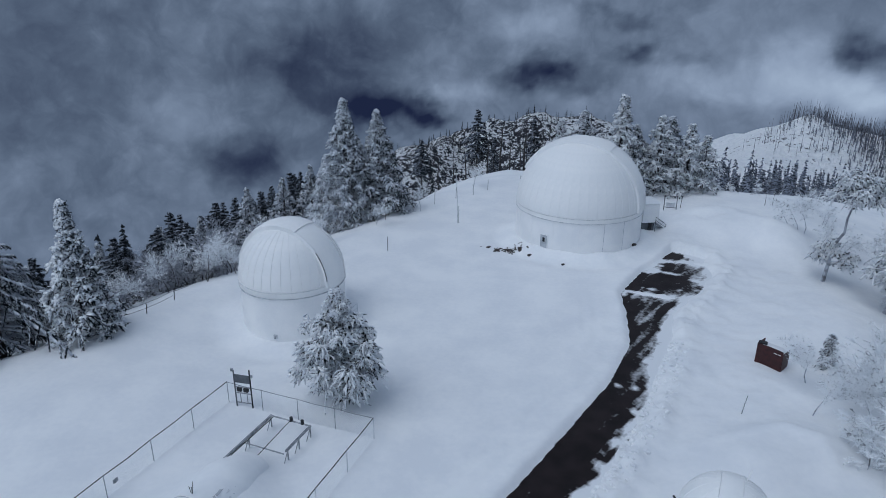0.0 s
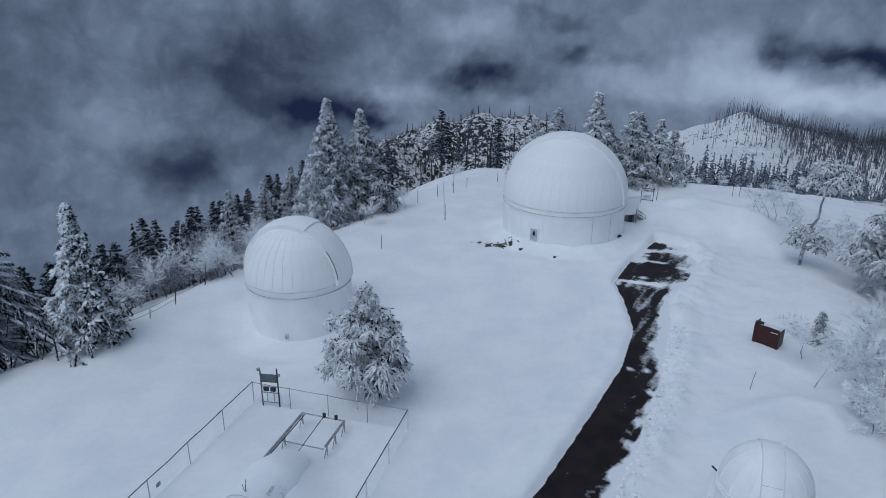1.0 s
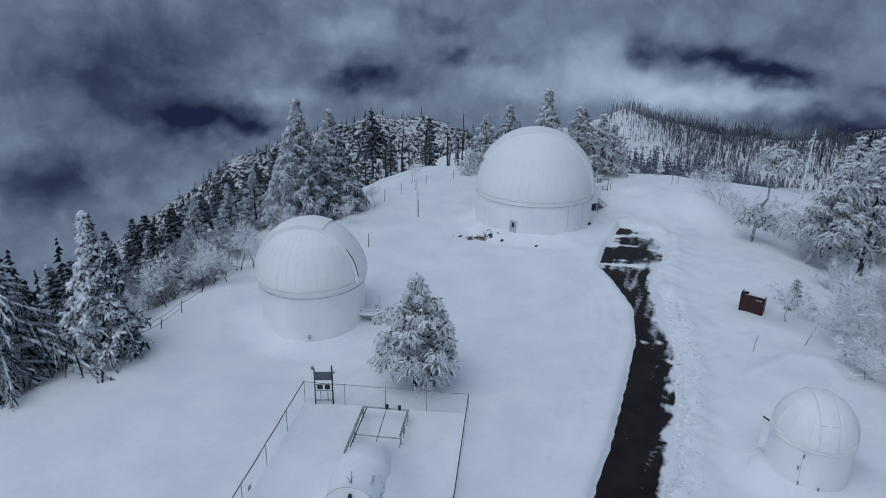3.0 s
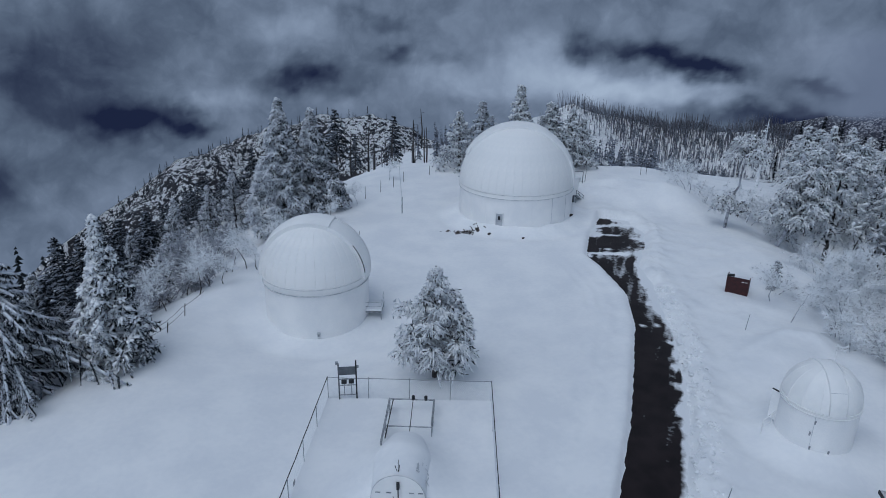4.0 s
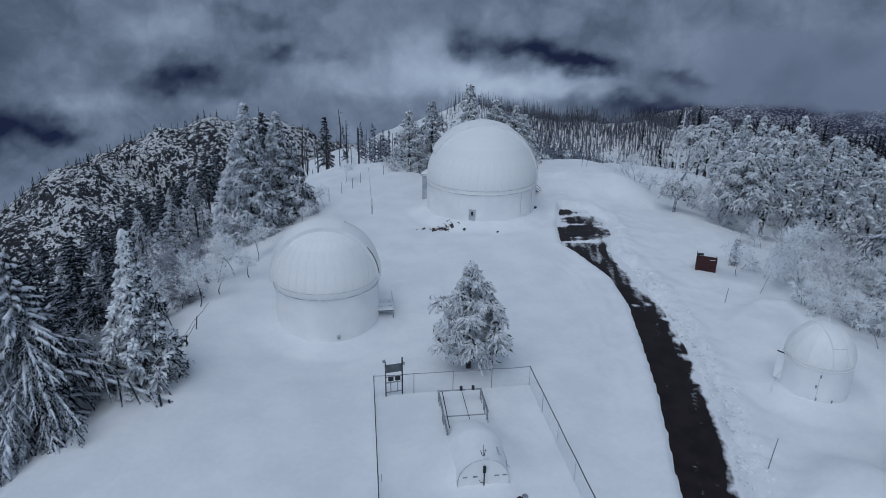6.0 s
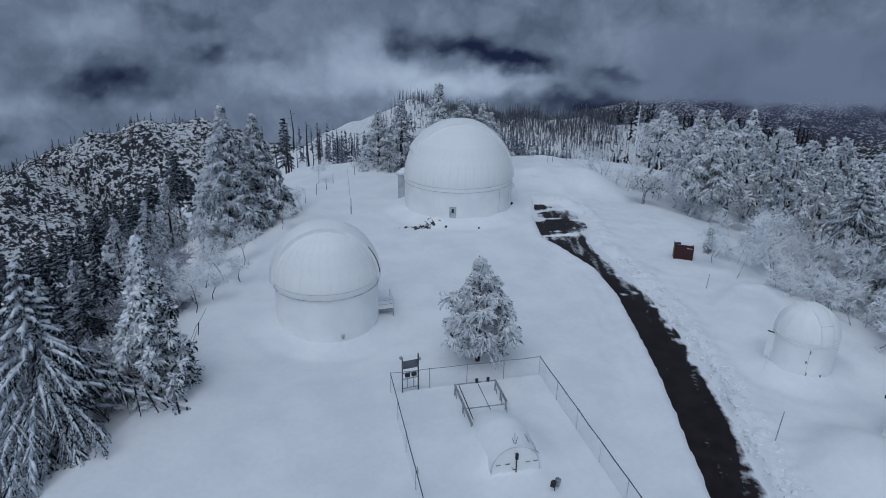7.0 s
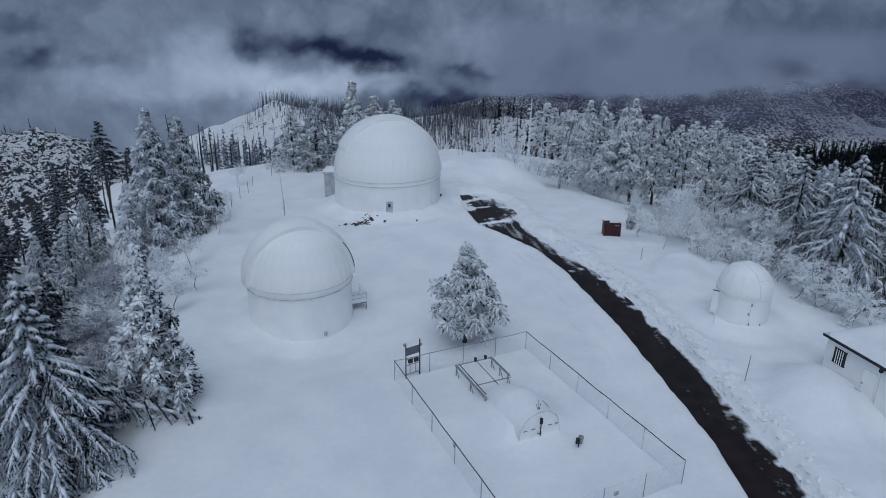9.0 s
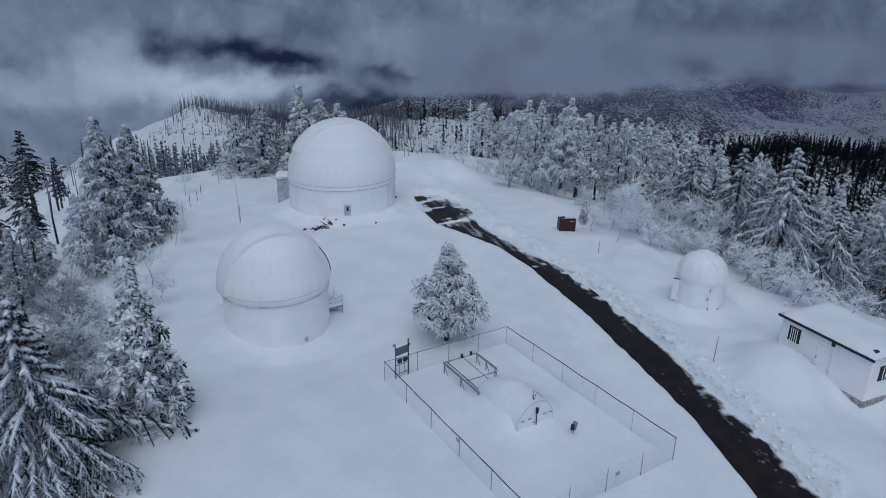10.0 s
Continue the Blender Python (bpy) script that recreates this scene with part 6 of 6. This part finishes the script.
for px, py, k, s, zz in ((31.0, 95.0, 0, 0.98, -1), (35.5, 95.5, 0, 0.92, -1.5), (20.5, 97.5, 3, 1.0, -1), (28.0, 97.0, 3, 0.85, -1), (17.6, 100.0, 1, 0.85, -1), (38.5, 97, 1, 0.8, -2), (33.5, 98.5, 3, 1.05, -2.5)):
    conifer(px, py, NEAR[k], "frosted fir behind the large dome", "trees behind the dome", px * 67 % 360, s, zz, squash=1.25)
conifer(29.9, 45.5, tuft_tree(45, 3.1, [(0.05, 0.5), (0.3, 0.62), (0.6, 0.5), (0.85, 0.35), (1.0, 0.1)], 34, 0.36, 10, 0.035, NEEDLES, LOAD, 4, 1, 0.5, 0.35, trunk=0.03), "slim young fir half white with rime beside the bin")
# firs far down the saddle to the north, seen over the rim
for px, py, top, k, zz in ((7.9, 156.6, 1.5, 0, -14), (20.0, 148.5, 0.7, 2, -13), (-5, 146, -3.5, 1, -15), (11.5, 152, -4.0, 2, -14)):
    conifer(px, py, DARKS[k], "dark fir on the snowy saddle", "dark firs", px * 37 % 360, (top - zz) / 13, zz)
# dark firs on the north-western slope
g = np.random.RandomState(5)
for px, py, k, h in ((-15, 99, 0, 9), (-18, 101, 1, 7), (-21.5, 98, 0, 7.25), (-12, 104, 2, 6.5), (-24, 103, 1, 6.5), (-28, 100, 0, 6.5), (-31, 104, 1, 6.5), (-27, 95, 2, 8.25), (-34, 99, 0, 8), (-37, 105, 1, 7.25),
                     (-33, 93, 1, 9.5), (-38, 92, 0, 11), (-19, 107, 2, 6.25), (-25, 110, 0, 7.75), (-42, 98, 1, 10.75), (-22, 93.5, 2, 9), (-42, 88, 2, 10), (-36, 86, 1, 10), (-31, 84, 0, 10), (-33.5, 88, 1, 11), (-29.5, 91, 0, 10.25), (-35, 81, 2, 9.5), (-26, 98, 1, 7.25), (-30, 97, 1, 7.75), (-23, 100.5, 0, 6.75), (-39.5, 83, 1, 10), (-19.5, 97, 1, 6.75)):
    conifer(px, py, DARKS[k], "dark fir lightly dusted with snow on the slope", "dark firs", g.uniform(0, 360), h / 13)
for px, py, k, s in ((-25.5, 84, 2, 0.85), (-21.5, 87, 3, 0.75), (-30.5, 80, 2, 0.8), (-34, 76, 3, 0.8), (-38.5, 70, 2, 0.8), (-43, 64, 3, 0.8), (-40.5, 77, 3, 0.85), (-18.3, 90, 2, 0.7)):
    conifer(px, py, NEAR[k], "frosted fir on the western slope", "firs on the western slope", px * 53 % 360, s)
for px, py, k, h in ((-36, 69, 0, 9), (-39, 64, 1, 9), (-43, 58, 2, 9), (-33, 72, 1, 8.5), (-42, 71, 0, 10), (-46, 64, 1, 11), (-29, 76.5, 2, 8), (-46, 76, 1, 10), (-31.5, 62, 1, 7.5), (-33.5, 58.5, 2, 7.5), (-35.5, 61, 0, 8), (-30, 66.5, 0, 8), (-38, 57.5, 1, 8.5), (-34, 65, 1, 8.5), (-28.5, 70.5, 1, 8), (-41, 54, 0, 9), (-37, 53.5, 2, 8)):
    conifer(px, py, DARKS[k], "dark fir lightly dusted with snow on the slope", "dark firs", px * 41 % 360, h / 13)

# spruces below the hut and the shed
for px, py, s, m, t in ((30.5, 22.3, 1.12, FROND, 10), (38.3, 29.2, 1.06, FROND_DARK, 120), (42, 36, 0.95, FROND_DARK, 20), (30.5, 17.2, 0.82, FROND, 150), (38.0, 20.0, 0.85, NEAR[0], 200), (44, 27, 1.05, NEAR[3], 30), (33, 9, 0.9, NEAR[0], 70), (42, 12, 1.0, NEAR[3], 0)):
    conifer(px, py, m, "heavy frosted spruce on the slope below the hut", "spruces below the hut", t, s)

# the eastern wood
KINDS = ((2.9, 0.10, LOAD, 0.80, 0.52), (3.5, 0.20, LOAD, 0.92, 0.66), (2.7, 0.12, RIMELOAD, 0.78, 0.5), (3.2, 0.24, LOAD, 0.88, 0.62))
MID = [tuft_tree(50 + i, 12.0, shaped(w, lo), 54, 1.0, 9, 0.080, NEEDLES, m, 3, 1, ld, rm, uneven=0.40, crook=0.006, sag=0.9, pads=0.45) for i, (w, lo, m, ld, rm) in enumerate(KINDS)]
FAR_WOOD = [tuft_tree(70 + i, 12.0, shaped(w, lo), 34, 1.2, 7, 0.14, NEEDLES, m, 2, 1, ld, rm, uneven=0.36) for i, (w, lo, m, ld, rm) in enumerate(KINDS)]
count = 0
for i in range(2400):
    px, py = g.uniform(44, 230), g.uniform(-30, 170)
    d, _ = to_line(np.array([px]), np.array([py]), SUMMIT + SUMMIT[:1])
    cross, _ = to_line(np.array([px]), np.array([py]), [(46, 46), (70, 66), (130, 85), (210, 130)])
    if inside(np.array([px]), np.array([py]), SUMMIT)[0] or d[0] < 5.5 or cross[0] > 38 or g.rand() > (1.0 - 0.75 * (px - 44) / 190):
        continue
    if py > 59 + 0.93 * (px - 44) or (py - 4) > 0.97 * (px + 35):
        continue
    kinds = MID if px < 92 else FAR_WOOD
    conifer(px, py, kinds[g.choice([0, 1, 2, 3, 1, 3])], "snow-laden pine in the eastern wood", "eastern wood", g.uniform(0, 360), g.uniform(0.82, 1.4))
    count += 1
    if count >= 215:
        break

# rime-covered leafless trees and shrubs
SHRUBS = [bare_meshes(60 + i, hi, sp, 4, f, 0.011, RIME, w, st, 0.013) for i, (hi, sp, f, w, st) in
          enumerate(((5.0, 0.8, 4, 0.3, 2), (4.0, 0.9, 4, 0.4, 2), (6.5, 0.7, 5, 0.2, 1), (3.0, 0.95, 4, 0.25, 2)))]
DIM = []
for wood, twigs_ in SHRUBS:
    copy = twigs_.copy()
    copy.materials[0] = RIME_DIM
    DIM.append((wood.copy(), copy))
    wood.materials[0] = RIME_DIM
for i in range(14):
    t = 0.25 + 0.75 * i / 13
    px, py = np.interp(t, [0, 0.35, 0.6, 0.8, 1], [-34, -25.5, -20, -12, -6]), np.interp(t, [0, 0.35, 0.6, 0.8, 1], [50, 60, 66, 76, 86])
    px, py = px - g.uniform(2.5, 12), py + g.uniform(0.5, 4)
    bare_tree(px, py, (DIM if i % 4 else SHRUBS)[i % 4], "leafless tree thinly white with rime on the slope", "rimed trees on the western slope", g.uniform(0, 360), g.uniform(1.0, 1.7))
for px, py, k, s in ((27.3, 43.0, 2, 0.8), (25.6, 39.2, 2, 0.75), (28.2, 36.8, 2, 0.75), (29.6, 44.6, 1, 1.1), (29.4, 41.6, 2, 0.55), (29.5, 34.5, 1, 1.1), (30.5, 31, 3, 1.4), (26.5, 33.5, 3, 1.1), (28, 29, 1, 1.1),
                     (23.5, 24.3, 1, 1.4), (22.3, 21.3, 0, 1.3), (25.5, 26.5, 0, 1.2), (24.3, 22, 1, 1.5), (21.0, 16, 0, 1.15), (20.8, 18.8, 3, 1.7), (26, 23.5, 3, 1.8), (22.6, 14.5, 0, 1.2), (27.5, 27.5, 1, 1.3), (23, 18.5, 1, 1.1), (29, 31.5, 0, 1.2), (27, 35.5, 3, 1.3), (46, 76, 3, 1.0), (42.5, 71, 3, 1.1), (49, 82, 1, 1.0), (50, 90, 0, 0.9), (35, 93.5, 3, 1.2), (40, 95, 3, 1.0), (44, 93, 1, 0.8)):
    bare_tree(px, py, SHRUBS[k], "shrub of thin branches coated with white rime", "rimed shrubs on the eastern rim", (px * 77 + py * 31) % 360, s, "shrub")
for i in range(60):
    t = g.rand() if i % 7 == 0 else 0.66 * g.rand()
    px, py = np.interp(t, [0, 0.3, 0.7, 1], [26.5, 30.5, 38.5, 43.5]) + g.uniform(0, 11), np.interp(t, [0, 0.3, 0.7, 1], [28, 39, 50, 68]) + g.uniform(-3, 2)
    bare_tree(px, py, SHRUBS[i % 4], "shrub of thin branches coated with white rime", "rimed shrubs on the eastern rim", g.uniform(0, 360), g.uniform(0.85, 1.35) * (0.65 if t > 0.42 else 1.0), "shrub")
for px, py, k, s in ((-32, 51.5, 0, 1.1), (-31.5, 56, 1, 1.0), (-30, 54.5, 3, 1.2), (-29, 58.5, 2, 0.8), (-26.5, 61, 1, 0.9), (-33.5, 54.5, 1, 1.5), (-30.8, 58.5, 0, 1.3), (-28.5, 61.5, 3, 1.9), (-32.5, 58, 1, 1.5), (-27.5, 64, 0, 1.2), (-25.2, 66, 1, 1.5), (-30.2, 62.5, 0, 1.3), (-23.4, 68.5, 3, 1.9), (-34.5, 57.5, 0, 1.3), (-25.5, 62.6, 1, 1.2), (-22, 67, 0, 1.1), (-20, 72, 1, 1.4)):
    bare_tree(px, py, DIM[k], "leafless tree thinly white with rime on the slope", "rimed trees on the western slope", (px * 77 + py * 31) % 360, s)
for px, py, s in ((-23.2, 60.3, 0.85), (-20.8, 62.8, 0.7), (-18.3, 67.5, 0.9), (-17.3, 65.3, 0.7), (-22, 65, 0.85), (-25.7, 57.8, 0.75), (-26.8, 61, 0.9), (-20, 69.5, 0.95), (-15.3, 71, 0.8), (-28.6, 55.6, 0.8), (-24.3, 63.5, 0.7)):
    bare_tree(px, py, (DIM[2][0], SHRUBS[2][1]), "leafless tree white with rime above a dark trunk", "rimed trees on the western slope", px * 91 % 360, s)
for px, py, s in ((4.2, 95.0, 0.7), (-3.0, 84.0, 0.6), (-8.2, 78.0, 0.6)):
    bare_tree(px, py, SHRUBS[2], "small rimed tree among the stakes", "small rimed trees", px * 91 % 360, s)

for px, py, k, s in ((40.6, 72.3, 0, 1.15), (41.6, 73.0, 2, 0.85), (44, 70, 1, 1.2), (46, 66.5, 0, 1.1), (48, 71, 0, 1.2), (45.5, 62.5, 1, 1.1), (49, 64.5, 2, 1.0), (51, 69, 3, 1.6), (44.5, 59, 3, 1.5), (47.5, 58, 0, 1.0), (52, 75, 1, 1.2)):
    bare_tree(px, py, SHRUBS[k], "leafless tree thick with white rime on the rim", "rimed trees on the eastern rim", (px * 77 + py * 31) % 360, s)

# ---- burnt snags and far woods ----
def snag_meshes(seed, high):
    q = random.Random(seed)
    s = Shape()
    s.tube([(0, 0, -0.5), (q.gauss(0, 0.1), q.gauss(0, 0.1), high * 0.5), (q.gauss(0, 0.25), q.gauss(0, 0.25), high)], [high * 0.022, high * 0.016, high * 0.006], 7)
    for i in range(9):
        z, a, r = q.uniform(0.35, 0.95) * high, q.uniform(0, 6.28), q.uniform(0.3, 0.11 * high)
        s.tube([(0, 0, z), (r * math.cos(a), r * math.sin(a), z + q.uniform(-0.25, 0.3) * r)], [0.05, 0.015], 4, cap=False)
    return s.mesh("snag", BURNT, 60)


rimed = Shape()
qr = random.Random(8)
rimed.tube([(0, 0, -1), (0.1, 0, 8), (0.3, 0.1, 16)], [0.3, 0.2, 0.06], 8)
for i in range(46):
    z, a = qr.uniform(3, 15.2), qr.uniform(0, 6.28)
    r = (17 - z) * qr.uniform(0.1, 0.2) + 0.2
    rimed.tube([(0.1, 0, z), (r * 0.5 * math.cos(a), r * 0.5 * math.sin(a), z + 0.1 * r), (r * math.cos(a), r * math.sin(a), z + qr.uniform(-0.3, 0.5) * r)], [0.11, 0.09, 0.05], 4, cap=False)
dead = new("rimed_snag", rimed.mesh("rimed_snag", RIME, 70))
dead.matrix_world = pose(76, 95.5, ground_z(76, 95.5)) @ Matrix.Diagonal((1, 1, 0.8, 1))
tagged(dead, "tall dead tree with stub branches white with rime", "dead tree")
SNAGS = [snag_meshes(i, 9.0) for i in range(4)]
for i, (px, py, s) in enumerate(((45, 206, 1.45), (17, 139, 1.3), (22.5, 141, 1.3), (12, 141, 1.35), (24, 138, 1.0), (30, 135, 0.8), (27, 146, 1.1), (33, 148, 1.0), (10, 150, 1.2), (19, 152, 1.1), (14.5, 146, 1.0), (5, 148, 1.0),
                                 (2, 140, 0.9), (36, 140, 0.9), (-1, 133, 0.9), (20.5, 134, 0.7), (15.5, 134, 0.8), (-12.5, 97.5, 0.8), (-9.5, 99, 0.7))):
    zz = ground_z(px, py) - 0.3
    ob = new("burnt_snag", SNAGS[i % 4])
    ob.matrix_world = pose(px, py, zz, 0, 0, i * 67) @ Matrix.Diagonal((s, s, s, 1))
    tagged(ob, "charred standing tree trunk without branches in snow", "dead tree", "burnt snags")


def scatter(n, line, reach, seed, clear=25):
    """Random places near a ridge line."""
    q = np.random.RandomState(seed)
    pts = np.array([p[:2] for p in line], float)
    seg = np.linalg.norm(np.diff(pts, axis=0), axis=1)
    s = q.rand(n) * seg.sum()
    cum = np.concatenate([[0], np.cumsum(seg)])
    x, y = np.interp(s, cum, pts[:, 0]), np.interp(s, cum, pts[:, 1])
    a, r = q.rand(n) * 6.283, reach * q.rand(n) ** 0.7
    x, y = x + r * np.cos(a), y + r * np.sin(a)
    d, _ = to_line(x, y, SUMMIT + SUMMIT[:1])
    x = np.where((d < clear) | inside(x, y, SUMMIT), x[0], x)
    y = np.where(x == x[0], y[0], y)
    return x, y, land(x, y), q


def far_poles(n, line, reach, seed, hi):
    x, y, z, q = scatter(n, line, reach, seed)
    V, F = [], []
    keep = (vnoise(x / 35, y / 35, 3, 61) + 0.25 * q.rand(n)) > 0.56
    x, y, z, n = x[keep], y[keep], z[keep], int(keep.sum())
    h = hi * (0.25 + 0.8 * q.rand(n))
    r = 0.12 + 0.16 * q.rand(n)
    lean = q.randn(n, 2) * 0.012
    for k, (fr, up) in enumerate(((1.0, -1.0), (0.35, 1.0))):
        for c in range(4):
            a = math.pi / 2 * c + 0.4
            zz = np.where(up < 0, -1.0, h)
            V.append(np.stack([x + r * fr * math.cos(a) + (lean[:, 0] * h if up > 0 else 0), y + r * fr * math.sin(a) + (lean[:, 1] * h if up > 0 else 0), z + zz], -1))
    V = np.stack(V, 1).reshape(-1, 3)
    f = np.array([(c, (c + 1) % 4, 4 + (c + 1) % 4, 4 + c) for c in range(4)])
    F = (f[None] + 8 * np.arange(n)[:, None, None]).reshape(-1, 4)
    return V, F


def far_sprays(n, line, reach, seed, hi, clear=30, twigs=46, wide=0.03):
    """Firs some way off: tiers of short drooping boughs round each stem."""
    x, y, z, q = scatter(n, line, reach, seed, clear)
    h = np.repeat(hi * (0.55 + 0.6 * q.rand(n)), twigs)
    u = np.tile(np.linspace(0.06, 0.98, twigs), n) + 0.02 * q.randn(n * twigs)
    a = q.rand(n * twigs) * 6.283
    out = np.stack([np.cos(a), np.sin(a), 0.15 * q.randn(n * twigs)], 1)
    base = np.stack([np.repeat(x, twigs), np.repeat(y, twigs), np.repeat(z, twigs) + h * u], 1)
    reach_ = h * (0.04 + 0.19 * (1 - u)) * (0.6 + 0.7 * q.rand(n * twigs))
    out[:, 2] -= 0.45
    return cones(base, unit(out), reach_, h * wide)


tagged(new("burnt_forest", array_mesh("burnt_forest", *far_poles(1900, [(292, 472), (345, 435), (390, 392)], 56, 3, 13), BURNT_HAZY)), "dense burnt standing trunks on a snowy ridge", "burnt forest", kind="stuff")
tagged(new("burnt_crest", array_mesh("burnt_crest", *far_poles(700, [*BURNT_RIDGE[2:5], (420, 365)], 26, 6, 12), BURNT_HAZY)), "sparse burnt trunks along a bare snowy crest", "burnt forest", kind="stuff")
tagged(new("burnt_slope", array_mesh("burnt_slope", *far_poles(130, [(20, 118), (45, 180), (90, 290)], 34, 4, 8.5), BURNT_HAZY)), "charred poles on the snowy saddle", "burnt forest", kind="stuff")
tagged(new("dark_wood", array_mesh("dark_wood", *far_sprays(4200, DARK_RIDGE, 190, 8, 17, 60, 14, 0.06), BLACKWOOD)), "dark dense fir wood on the far slope", "far wood", kind="stuff")
tagged(new("slope_wood", array_mesh("slope_wood", *far_sprays(240, [(-78, 120), (-66, 170), (-52, 225)], 60, 12, 12, 60, 44), FAR_DUSKY)), "dark firs on the north-western flank", "far wood", kind="stuff")
tagged(new("crag_scrub", array_mesh("crag_scrub", *far_sprays(330, CRAG_RIDGE[1:], 110, 15, 9, 60, 16, 0.06), FAR_DUSKY)), "small dark firs scattered over the rocky ridge", "far wood", kind="stuff")
tagged(new("burnt_scrub", array_mesh("burnt_scrub", *far_sprays(1900, [(282, 455), (335, 415), (380, 375)], 52, 16, 6, 60, 14, 0.07), FAR_RIMED)), "low rimed scrub among the burnt trunks", "far wood", kind="stuff")
tagged(new("saddle_wood", array_mesh("saddle_wood", *far_sprays(1350, [(75, 175), (115, 225), (180, 290), (280, 320), (400, 290)], 42, 9, 10, 30, 36), FAR_RIMED)), "rimed grey firs below the burnt ridge", "far wood", kind="stuff")
tagged(new("saddle_scrub", array_mesh("saddle_scrub", *far_sprays(430, [(48, 150), (78, 178), (118, 222)], 26, 19, 9, 30, 34), FAR_RIMED)), "rimed grey firs on the near side of the saddle", "far wood", kind="stuff")
